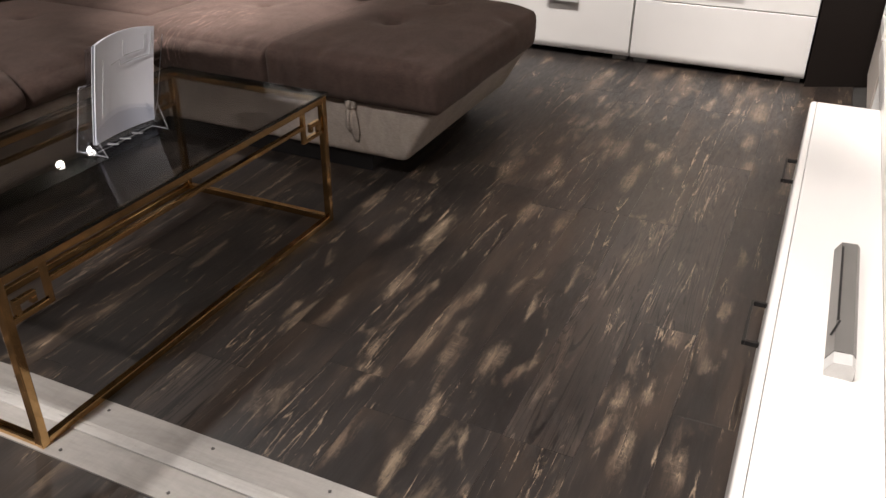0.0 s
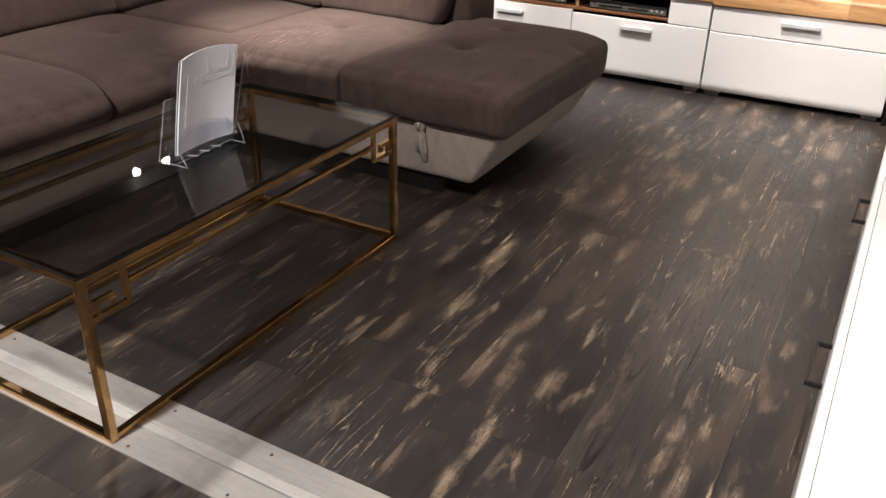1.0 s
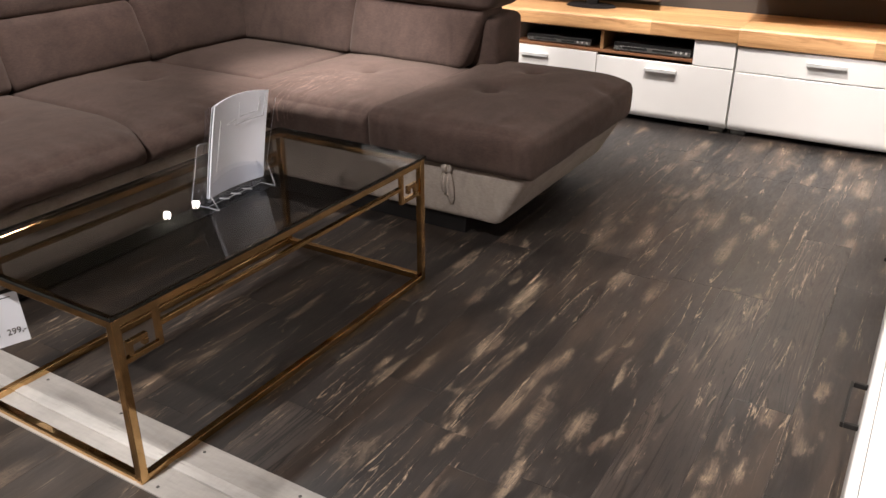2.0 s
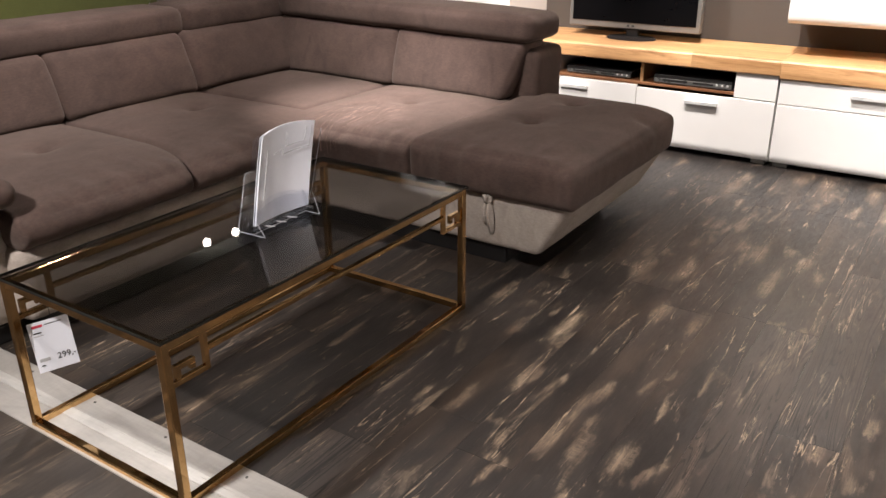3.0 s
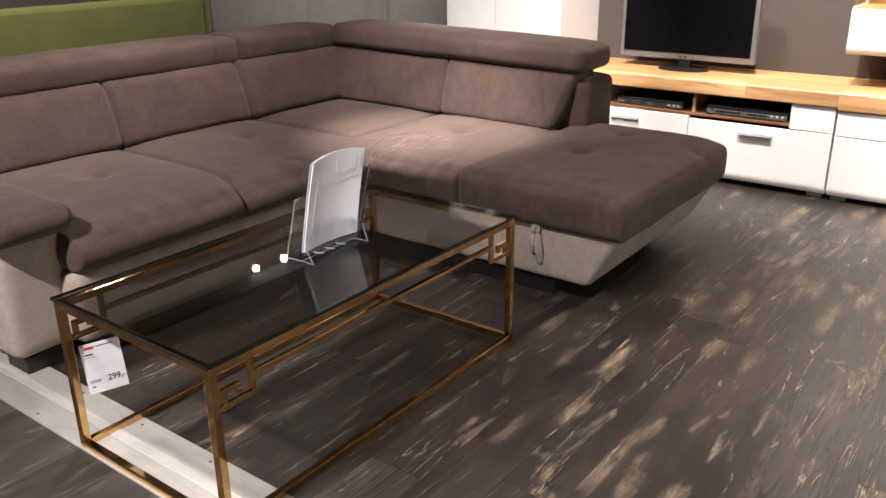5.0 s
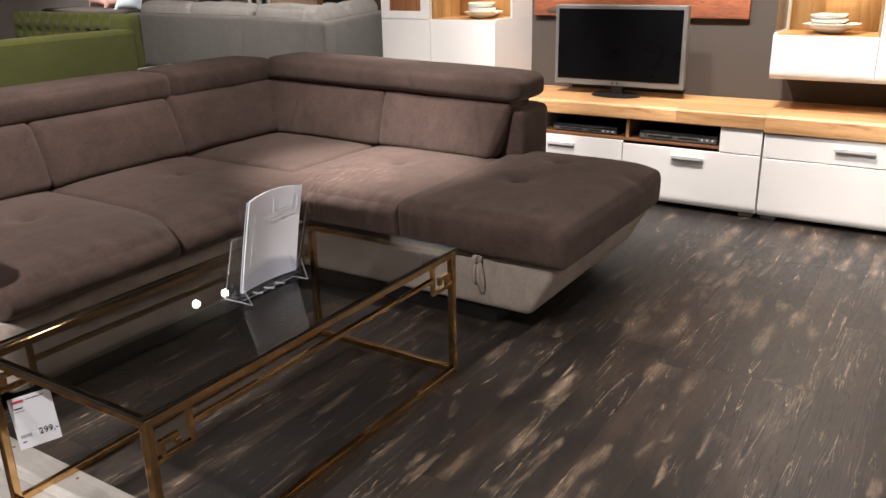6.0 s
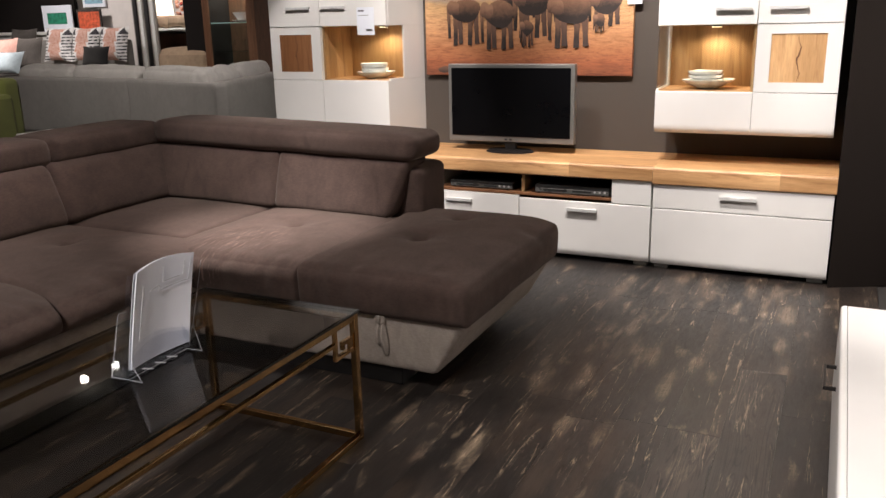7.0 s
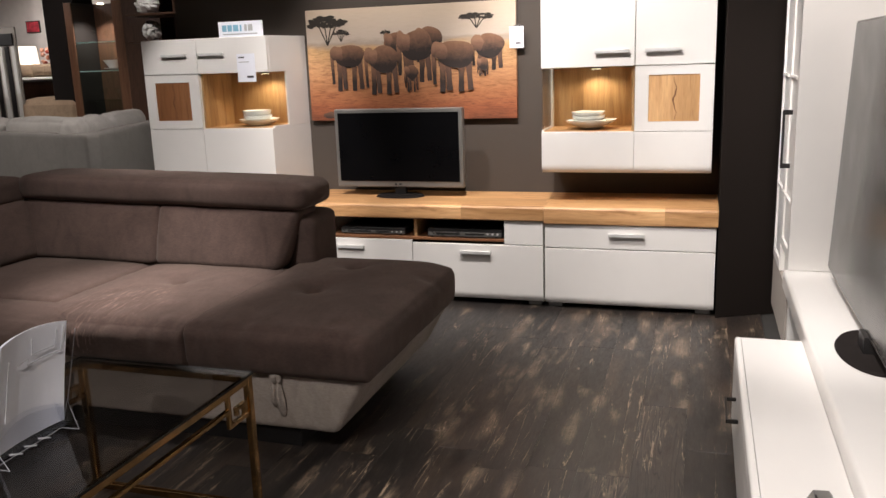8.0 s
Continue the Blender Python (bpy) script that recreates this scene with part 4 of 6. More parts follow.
part("door", curved_front(X0 + 0.002, X1 - 0.002, 0.028, 0.338, FY), "white", right)
part("top_board", oak_board(X0 - 0.0025, X1 + 0.006, 0.4715), "oak", right, "thick oak top with rounded front edge")
for x in (-0.885, -0.11):
    part("foot", box(x, x + 0.075, FY + 0.045, FY + 0.1, 0, 0.032, 0.002), "silver", right, "grey plastic foot")


def vitrine(name, x0, x1, z0, z1, y0, glass_right, label, splits, legs, slant=0.0, post_depth=0.034, inlay_wood="inlay"):
    """A white cabinet with a lit corner window lined with oak, one oak-inlaid door and two handles.
    splits: the window's sill and head, the seam between its two columns."""
    sill, head, seam = splits

    def part(name, bm, material, parent, label="", angle=18):
        """Swings the free side out towards the wall by the slant."""
        for v in bm.verts:
            g = max(0.0, min(1.0, (v.co.x - (x1 - 0.09)) / 0.07)) if v.co.x > x1 - 0.09 else 0.0
            v.co.x += slant * g * (v.co.y - y0) / (WALL_Y - y0)
        return plain_part(name, bm, material, parent, label, angle)

    t = thing(name, ((x0 + x1) / 2, (y0 + WALL_Y) / 2, z0), label, "display cabinet")
    yb = WALL_Y - 0.004
    wx0, wx1 = (seam, x1) if glass_right else (x0, seam)
    ox0, ox1 = (x0, seam) if glass_right else (seam, x1)
    # closed column
    part("carcass", box(ox0, ox1, y0 + 0.02, yb, z0, z1, 0.001), "white", t)
    # window column: box below, box above, posts and lining
    part("carcass", box(wx0 + 0.001, wx1, y0 + 0.02, yb, z0, sill, 0.001), "white", t)
    part("carcass", box(wx0 + 0.001, wx1, y0 + 0.02, yb, head, z1, 0.001), "white", t)
    part("back_lining", box(wx0 + (0.002 if glass_right else 0.013), wx1 - (0.013 if glass_right else 0.002), yb - 0.02, yb, sill, head), "oak_z", t, "oak back lining")
    inner = wx0 + 0.002 if glass_right else wx1 - 0.014
    part("side_lining", box(inner, inner + 0.012, y0 + 0.02, yb - 0.021, sill, head), "oak_z", t, "oak side lining")
    part("shelf_lining", box(wx0 + 0.014, wx1 - 0.014, y0 + 0.02, yb - 0.021, sill + 0.0005, sill + 0.004), "oak", t, "oak window floor")
    side = wx1 - 0.006 if glass_right else wx0
    part("pane", box(side, side + 0.006, y0 + 0.03, yb - 0.021 - post_depth, sill + 0.012, head - 0.002, 0), "clear", t)
    post = wx1 - 0.012 if glass_right else wx0
    part("post", box(post, post + 0.012, yb - 0.02 - post_depth, yb, sill, head, 0.002), "white", t)
    part("sill_edge", box(post, post + 0.012, y0 + 0.022, yb - 0.021 - post_depth, sill, sill + 0.011, 0.001), "white", t)
    part("pane", box(wx0 + 0.016, wx1 - 0.007, y0 + 0.006, y0 + 0.012, sill + 0.006, head - 0.002, 0), "clear", t)
    # fronts
    part("door", curved_front(ox0 + 0.002, ox1 - 0.002, z0 + 0.001, sill - 0.002, y0, low=not glass_right), "white", t)
    part("door", curved_front(wx0 + 0.002, wx1 - 0.0004, z0 + 0.001, sill - 0.001, y0, low=not glass_right), "white", t)
    bm = ring(ox0 + 0.002, ox1 - 0.002, sill + 0.002, head - 0.002, y0, y0 + 0.02, 0.068, 0.048, 0.045)
    d = part("door", bm, "white", t)
    inlay = part("inlay", box(ox0 + 0.0705, ox1 - 0.0705, y0 + 0.004, y0 + 0.018, sill + 0.0505, head - 0.0475, 0), inlay_wood, d, "oak heartwood inlay with a drying crack")
    # the crack: a thin dark wedge sunk in the inlay
    cx, zc, rr = (ox0 + ox1) / 2 + 0.006, (sill + head) / 2, random.Random(7)
    pts = [(cx + 0.008 * math.sin(k * 0.9) + 0.004 * rr.uniform(-1, 1), sill + 0.06 + (head - sill - 0.12) * k / 12) for k in range(13)]
    wid = [0.0012 + 0.0032 * math.exp(-((k - 6.5) / 2.4) ** 2) for k in range(13)]
    outline = [(p[0] - w, p[1]) for p, w in zip(pts, wid)] + [(p[0] + w, p[1]) for p, w in reversed(list(zip(pts, wid)))]
    part("crack", extrude_profile(outline, "Y", y0 + 0.0035, y0 + 0.006), "red_wood", d, "dark crack")
    u = part("upper_door", curved_front(ox0 + 0.002, ox1 - 0.002, head + 0.002, z1 - 0.002, y0, low=False), "white", t)
    hz = head + (0.115 if glass_right else 0.08)
    hw = 0.175
    w = part("upper_door", curved_front(wx0 + 0.002, wx1 - 0.002, head + 0.001, z1 - 0.002, y0, low=False), "white", t)
    if glass_right:
        pull(ox1 - 0.055 - hw - 0.01, ox1 - 0.065, y0, hz, u)
        pull(wx0 + 0.015, wx0 + 0.015 + hw, y0, hz, w)
    else:
        pull(ox0 + 0.05, ox0 + 0.05 + hw, y0, hz, u)
        pull(wx1 - 0.03 - hw, wx1 - 0.03, y0, hz, w)
    # lamp under the window's head
    lx = (wx0 + wx1) / 2 + (0.08 if glass_right else 0.02)
    lamp = part("lamp", cyl((lx, WALL_Y - 0.13, head - 0.012), 0.03, 0.011, 20), "silver", t, "recessed cabinet lamp")
    part("lamp_lens", cyl((lx, WALL_Y - 0.13, head - 0.0135), 0.024, 0.0012, 20), "vit_lens", lamp)
    data = bpy.data.lights.new("cabinet_lamp", "SPOT")
    data.energy, data.spot_size, data.spot_blend, data.color, data.shadow_soft_size = 9.0, radians(150), 0.6, (1.0, 0.80, 0.56), 0.02
    new("cabinet_lamp", data).matrix_world = look((lx, WALL_Y - 0.13, head - 0.02), (lx, WALL_Y - 0.12, sill))
    if legs:
        for x in (x0 + 0.03, x1 - 0.1):
            part("foot", box(x, x + 0.07, y0 + 0.06, y0 + 0.12, z0 - 0.03, z0, 0.002), "silver", t)
    return t


M["inlay"] = wood("oak_heartwood", (0.36, 0.165, 0.075), (0.28, 0.125, 0.055), (0.17, 0.07, 0.03), "Z", 0.7)
M["inlay_pale"] = wood("pale_oak_heartwood", (0.66, 0.42, 0.21), (0.56, 0.33, 0.155), (0.38, 0.2, 0.085), "Z", 0.7)
plain_part = part
vitrine("wall_display_cabinet", -0.937, -0.053, 0.73, 1.85, 4.535, False, "white wall-hung display cabinet with lit oak-lined corner window", (0.95, 1.285, -0.447), False, inlay_wood="inlay_pale")
vitrine("highboard", -3.415, -2.555, 0.03, 1.525, 4.53, True, "white highboard with lit oak-lined corner window", (0.988, 1.316, -3.03), True, 0.07, 0.185)


def squared(bm, x, y, power):
    """Turns round rims towards a soft square."""
    for v in bm.verts:
        dx, dy = v.co.x - x, v.co.y - y
        r = math.hypot(dx, dy)
        if r > 0.02:
            a = math.atan2(dy, dx) + 0.35
            f = (abs(math.cos(a)) ** power + abs(math.sin(a)) ** power) ** (-1 / power)
            f = 1 + (f - 1) * min(1.0, (r - 0.02) / 0.05)
            v.co.x, v.co.y = x + dx * f, y + dy * f
            v.co.z += 0.02 * (f - 1)
    return bm


def crockery(x, y, z, square, name, label):
    """A stack: a wide dish under bowls, round or softly square."""
    t = thing(name, (x, y, z), label, "crockery")
    dish = lathe((x, y, z), [(0.05, 0), (0.055, 0.004), (0.11, 0.03), (0.128, 0.047), (0.124, 0.047), (0.1, 0.03), (0.05, 0.01), (0.001, 0.009)], 48)
    part("dish", squared(dish, x, y, 3.0) if square else dish, "china", t)
    for k in range(3 if square else 2):
        bx, bz, r = x - 0.008 - 0.004 * k, z + 0.014 + (0.021 if square else 0.028) * k, 0.90 if square else 1.0
        h = 0.62 if square else 1.0
        bm = lathe((bx, y, bz), [(0.04 * r, 0), (0.047 * r, 0.004), (0.082 * r, 0.033 * h), (0.09 * r, 0.057 * h), (0.086 * r, 0.057 * h), (0.075 * r, 0.033 * h), (0.04 * r, 0.012 * h), (0.001, 0.011 * h)], 48)
        part("bowl", squared(bm, bx, y, 3.6) if square else bm, "china", t)
    return t


crockery(-0.69, 4.69, 0.955, True, "crockery_stack", "stacked softly square white china bowls on a dish")
crockery(-2.73, 4.69, 0.987, False, "crockery_stack", "stacked white china bowls on a dish in the highboard")

# television on the sideboard
tv = thing("television", (-1.815, 4.68, 0.566), "silver-framed flat television, switched off, on the oak sideboard", "television")
bm = box(-2.213, -1.417, 4.665, 4.715, 0.620, 1.082, 0.006)
part("housing", bm, "silver", tv, "silver plastic frame")
part("screen", box(-2.19, -1.44, 4.661, 4.668, 0.656, 1.060, 0.001), "screen", tv, "black switched-off screen")
part("back_shell", box(-2.1, -1.53, 4.71, 4.765, 0.66, 1.02, 0.02), "black", tv)
part("neck", box(-1.85, -1.78, 4.675, 4.71, 0.575, 0.635, 0.004), "black", tv, "black neck")
bm = cyl((-1.815, 4.67, 0.566), 0.15, 0.012, 40, 0.135)
bmesh.ops.transform(bm, matrix=Matrix.Translation((-1.815, 4.67, 0)) @ Matrix.Diagonal((1, 0.62, 1, 1)) @ Matrix.Translation((1.815, -4.67, 0)), verts=bm.verts)
part("base", bm, "matt_black", tv, "black oval base")
part("logo_bar", box(-1.845, -1.83, 4.6625, 4.665, 0.633, 0.643), "ink", tv)
part("logo_bar", box(-1.815, -1.80, 4.6625, 4.665, 0.633, 0.643), "ink", tv)


def player(x0, x1, y0, z, h, name, label):
    t = thing(name, ((x0 + x1) / 2, y0 + 0.12, z), label, "media player")
    part("case", box(x0, x1, y0 + 0.004, y0 + 0.24, z + 0.006, z + h, 0.003), "black", t)
    part("front", box(x0 + 0.003, x1 - 0.003, y0, y0 + 0.005, z + 0.008, z + h * 0.62, 0.001), "silver_front", t, "bright silver front")
    part("disc_tray", box(x0 + 0.05, x0 + 0.19, y0 - 0.002, y0 + 0.001, z + h * 0.36, z + h * 0.58, 0.0008), "black", t)
    part("display", box(x0 + 0.22, x1 - 0.1, y0 - 0.001, y0 + 0.001, z + h * 0.34, z + h * 0.55), "black", t)
    for k in range(3):
        part("button", cyl((x1 - 0.08 + 0.028 * k, y0 - 0.001, z + h * 0.5), 0.006, 0.005, 12, axis="Y"), "steel", t)
    for x in (x0 + 0.02, x1 - 0.035):
        for y in (y0 + 0.02, y0 + 0.2):
            part("foot", cyl((x, y, z), 0.009, 0.007, 10), "black", t)
    return t


player(-2.11, -1.71, 4.44, 0.376, 0.042, "media_player", "black disc player with silver front in the open niche")
player(-1.57, -1.14, 4.425, 0.376, 0.05, "media_player", "black disc player with silver front and buttons")

# picture on canvas: savanna at dusk, herd drawn as plain rounded shapes
art = thing("canvas_picture", (-1.8, 4.88, 1.0), "wide canvas picture of a savanna with brown herd shapes", "picture")
PX0, PX1, PZ0, PZ1, PY = -2.458, -1.140, 1.003, 1.672, 4.868
m, nt, b = nodes_of("printed_savanna")
tc = nt.nodes.new("ShaderNodeTexCoord")
sep = nt.nodes.new("ShaderNodeSeparateXYZ")
nt.links.new(tc.outputs["Object"], sep.inputs[0])
wob = noise_tex(nt, coords(nt, (1, 1, 4)), 5, 5, 0.6)
hgt = mth(nt, "ADD", mth(nt, "DIVIDE", sep.outputs["Z"], PZ1 - PZ0), mth(nt, "MULTIPLY", mth(nt, "SUBTRACT", wob, 0.5), 0.14))
col = ramp(nt, hgt, [(0.0, (0.16, 0.045, 0.018)), (0.12, (0.28, 0.088, 0.034)), (0.24, (0.36, 0.14, 0.056)), (0.38, (0.44, 0.21, 0.093)), (0.48, (0.52, 0.28, 0.13)), (0.64, (0.56, 0.34, 0.16)), (0.70, (0.40, 0.32, 0.25)), (0.74, (0.52, 0.43, 0.35)), (1.0, (0.58, 0.46, 0.34))])
spk = noise_tex(nt, coords(nt, (0.5, 1, 3.0)), 26, 6, 0.75, 0.8)
grassy = ramp(nt, hgt, [(0.62, (0.75, 0.75, 0.75)), (0.72, (0.06, 0.06, 0.06))])
col = mixc(nt, grassy, col, ramp(nt, spk, [(0.34, (0.42, 0.32, 0.26)), (0.5, (0.95, 0.92, 0.9)), (0.66, (1.3, 1.28, 1.2))]), "MULTIPLY")
nt.links.new(col, b.inputs["Base Color"])
b.inputs["Roughness"].default_value = 0.7
M["savanna"] = m
M["crown"] = plain("printed_dark_green", (0.028, 0.021, 0.015), 0.7, vary=0.5, scale=60)


def printed_brown(name, low, high, rise):
    """A printed tone that goes from dark to tan over each shape's own height, with mottling."""
    m, nt, b = nodes_of(name)
    tc = nt.nodes.new("ShaderNodeTexCoord")
    sep = nt.nodes.new("ShaderNodeSeparateXYZ")
    nt.links.new(tc.outputs["Generated"], sep.inputs[0])
    mott = noise_tex(nt, coords(nt), 26, 5, 0.7, 0.6)
    f = mth(nt, "ADD", mth(nt, "MULTIPLY", sep.outputs["Z"], 0.75), mth(nt, "MULTIPLY", mott, 0.45))
    nt.links.new(ramp(nt, f, [(rise, low), (rise + 0.5, high)]), b.inputs["Base Color"])
    b.inputs["Roughness"].default_value = 0.7
    return m


M["herd"] = printed_brown("printed_brown", (0.022, 0.013, 0.010), (0.25, 0.125, 0.07), 0.46)
M["herd_light"] = printed_brown("printed_light_brown", (0.075, 0.038, 0.024), (0.29, 0.15, 0.088), 0.3)
M["herd_dark"] = printed_brown("printed_dark_brown", (0.04, 0.022, 0.016), (0.13, 0.066, 0.042), 0.3)
part("canvas", box(PX0, PX1, PY, PY + 0.03, PZ0, PZ1, 0.002), "savanna", art)


def blob(cx, cz, rx, rz, y, n=22, rough=0.08, seed=0):
    rr = random.Random(seed)
    ph = [rr.uniform(0, 6.28) for _ in range(3)]
    pts = []
    for k in range(n):
        a = 2 * math.pi * k / n
        f = 1 + rough * sum(math.sin((i + 2) * a + ph[i]) for i in range(3)) / 1.5
        pts.append((cx + rx * f * math.cos(a), cz + rz * f * math.sin(a)))
    return extrude_profile(pts, "Y", y, y + 0.0006)


def art_at(px, pz):
    """A place on the canvas from shares of its width and height."""
    return PX0 + px * (PX1 - PX0), PZ0 + pz * (PZ1 - PZ0)


def column(x, top, low, half, lean_x, y, seed):
    """A stub of the herd shapes: a softly uneven tapered bar."""
    rr = random.Random(seed)
    left, right = [], []
    for k in range(7):
        f = k / 6
        c = x + lean_x * f
        r = half * (1.25 - 0.45 * f + 0.25 * f**4) * rr.uniform(0.9, 1.1)
        z = top + (low - top) * f
        left.append((c - r, z))
        right.append((c + r, z))
    return extrude_profile(left + right[::-1], "Y", y, y + 0.0005)


def herd_shape(px, pz, w, h, seed, depth, ground):
    """One rounded herd shape: a body, a paler lobe before it with a drooping end, and four stubs."""
    x, z = art_at(px, pz)
    y = PY - 0.001 - 0.0018 * depth
    foot = art_at(px, ground)[1]
    for k, (f, s) in enumerate(((-0.42, -0.05), (-0.2, 0.06), (0.42, -0.04), (0.72, 0.09))):
        part("herd_shape", column(x + f * w, z, foot + (0.009 if k % 2 else 0.0), w * 0.125, s * w, y - 0.0004 - 0.0001 * k, seed + k), "herd_dark" if k % 2 else "herd", art)
    part("herd_shape", blob(x + w * 0.16, z + h * 0.12, w * 0.86, h * 0.74, y - 0.0009, 30, 0.05, seed), "herd", art, "brown rounded herd shape")
    part("herd_shape", column(x - w * 0.86, z + h * 0.2, foot + 0.22 * (z - foot), w * 0.085, 0.05 * w, y - 0.0011, seed + 6), "herd", art)
    part("herd_shape", blob(x - w * 0.66, z + h * 0.34, w * 0.3, h * 0.46, y - 0.0014, 24, 0.08, seed + 9), "herd_light", art)
    part("herd_shape", blob(x - w * 0.42, z + h * 0.3, w * 0.22, h * 0.42, y - 0.0016, 24, 0.12, seed + 4), "herd_light", art)


herd_shape(0.44, 0.67, 0.075, 0.085, 28, 0, 0.42)
herd_shape(0.60, 0.70, 0.085, 0.085, 29, 0, 0.45)
herd_shape(0.53, 0.63, 0.115, 0.125, 21, 1, 0.33)
herd_shape(0.87, 0.61, 0.10, 0.095, 22, 2, 0.42)
herd_shape(0.20, 0.565, 0.115, 0.09, 23, 3, 0.27)
herd_shape(0.37, 0.525, 0.115, 0.105, 24, 4, 0.23)
herd_shape(0.71, 0.545, 0.135, 0.11, 25, 5, 0.24)
herd_shape(0.515, 0.41, 0.045, 0.055, 26, 6, 0.25)
herd_shape(0.85, 0.465, 0.036, 0.05, 27, 7, 0.37)
for px, pz, w, h, stem in ((0.085, 0.875, 0.135, 0.05, 0.13), (0.175, 0.785, 0.055, 0.022, 0.05), (0.825, 0.875, 0.105, 0.026, 0.065), (0.395, 0.775, 0.035, 0.014, 0.03)):
    x, z = art_at(px, pz)
    lo, hi = PX0 + 0.004 + w * 1.02, PX1 - 0.004 - w * 1.02
    xc = max(lo, min(hi, x))
    bm = bmesh.new()
    rc = random.Random(int(px * 100))
    for k in range(44):
        u = rc.uniform(-0.84, 0.84)
        join(bm, blob(xc + u * w, z + h * rc.uniform(-0.35, 0.85) * (1 - 0.75 * u * u) - 0.3 * h * u * u, w * rc.uniform(0.12, 0.24), h * rc.uniform(0.14, 0.3), PY - 0.0012 - 0.00004 * k, 12, 0.25, k))
    part("tree_crown", bm, "crown", art, "dark flat tree crown")
    for k, lean_x in enumerate((-0.45, -0.12, 0.22, 0.5)):
        p, q = Vector((xc - 0.02 * w, PY - 0.0008, z - stem)), Vector((xc + lean_x * w, PY - 0.0008, z))
        d = q - p
        rod = box(-0.018 * w - 0.0012, 0.018 * w + 0.0012, -0.0002, 0.0002, 0.0, d.length)
        part("tree_branch", turned(rod, Matrix.Translation(p) @ pose(0, 0, 0, 0, math.degrees(math.atan2(d.x, d.z)), 0)), "crown", art)
for px in (0.1, 0.3):
    x, z = art_at(px, 0.05 if px < 0.2 else 0.07)
    part("rock", blob(x, z, 0.045, 0.022, PY - 0.0012, 16, 0.12, 3), "herd_dark", art, "dark rock shape")
tagp = thing("price_tag", (-1.135, 4.86, 1.4), "small white price tag beside the canvas picture", "price tag")
part("card", box(-1.176, -1.094, 4.856, 4.858, 1.402, 1.522), "paper", tagp)
part("print_bar", box(-1.14, -1.11, 4.855, 4.856, 1.425, 1.433), "ink", tagp)
part("print_bar", box(-1.165, -1.12, 4.855, 4.856, 1.5, 1.504), "grey_ink", tagp)
part("clip", box(-1.15, -1.12, 4.853, 4.9, 1.522, 1.53), "silver", tagp)

# card on the highboard's glass and brand board on top
lab = thing("price_card", (-2.69, 4.52, 1.25), "white price card taped to the highboard window", "price tag")
part("card", box(-2.752, -2.632, 4.519, 4.5205, 1.262, 1.425), "paper", lab)
part("print_bar", box(-2.74, -2.70, 4.518, 4.519, 1.40, 1.408), "ink", lab)
part("print_bar", box(-2.74, -2.67, 4.518, 4.519, 1.375, 1.380), "grey_ink", lab)
part("print_bar", box(-2.69, -2.645, 4.518, 4.519, 1.285, 1.297), "ink", lab)
board = thing("brand_board", (-2.75, 4.6, 1.525), "white standing brand board with pale blue marks", "sign")
part("panel", box(-2.9, -2.605, 4.592, 4.6, 1.526, 1.615, 0.001), "paper", board)
for k, (a, w) in enumerate(((-2.875, 0.03), (-2.838, 0.03), (-2.80, 0.035), (-2.755, 0.012), (-2.725, 0.018), (-2.70, 0.03))):
    part("blue_mark", box(a, a + w, 4.5905, 4.592, 1.558, 1.595), "blue_ink" if k < 4 else "grey_ink", board, "pale logo mark")
part("print_bar", box(-2.87, -2.64, 4.5905, 4.592, 1.538, 1.545), "grey_ink", board)
part("foot", box(-2.85, -2.66, 4.58, 4.64, 1.5255, 1.53, 0.001), "paper", board)

# ---- media bench along the east wall ----
bench = thing("media_bench", (0.13, 1.6, 0), "low white media bench with black frame handles", "media bench")
BZ = 0.37
BX0, BX1, BY0, BY1 = 0.028, 0.245, -0.2, 3.0
part("top", box(BX0 + 0.0205, BX1, BY0, BY1, BZ - 0.03, BZ, 0.0008, 1), "white", bench)
pts = [(BX0 + 0.019, BZ - 0.03), (BX0 + 0.019, BZ)]
for k in range(7):
    a = math.pi / 2 * k / 6
    pts.append((BX0 + 0.012 - 0.012 * math.sin(a), BZ - 0.012 + 0.012 * math.cos(a)))
pts.append((BX0, BZ - 0.03))
part("front_strip", extrude_profile(pts, "Y", BY0, BY1), "white", bench, "rounded white edge strip")
part("carcass", box(BX0 + 0.02, 0.7, BY0 + 0.004, BY1 - 0.004, 0.06, BZ - 0.031, 0.001), "white_matt", bench)
part("plinth", box(BX0 + 0.06, 0.7, BY0 + 0.01, BY1 - 0.01, 0.0, 0.06, 0.001), "black", bench)
for a, b in ((BY0 + 0.004, 1.17), (1.174, 2.11), (2.114, BY1 - 0.004)):
    d = part("drawer", box(BX0, BX0 + 0.019, a, b, 0.07, BZ - 0.036, 0.002), "white", bench)
    c = {1.17: 0.78, 2.11: 1.7}.get(b, 2.63)
    z = 0.255
    h = part("handle", box(-0.008, -0.001, c - 0.09, c + 0.09, z - 0.006, z + 0.006, 0.001), "black_metal", d, "black frame handle")
    for y in (c - 0.09, c + 0.082):
        part("handle_leg", box(-0.001, BX0, y, y + 0.008, z - 0.006, z + 0.006, 0.001), "black_metal", h)
# thick slab of the media wall on top
slab = thing("media_slab", (0.45, 2.0, BZ), "thick white slab of the media wall carrying a television", "shelf")
pts = [(0.73, BZ - 0.02), (0.73, BZ + 0.052)]
for k in range(7):
    a = math.pi / 2 * k / 6
    pts.append((0.262 - 0.016 * math.sin(a), BZ + 0.036 + 0.016 * math.cos(a)))
pts += [(0.246, BZ + 0.012), (0.246, BZ - 0.02)]
part("top", extrude_profile(pts, "Y", BY0, 3.788), "white", slab)
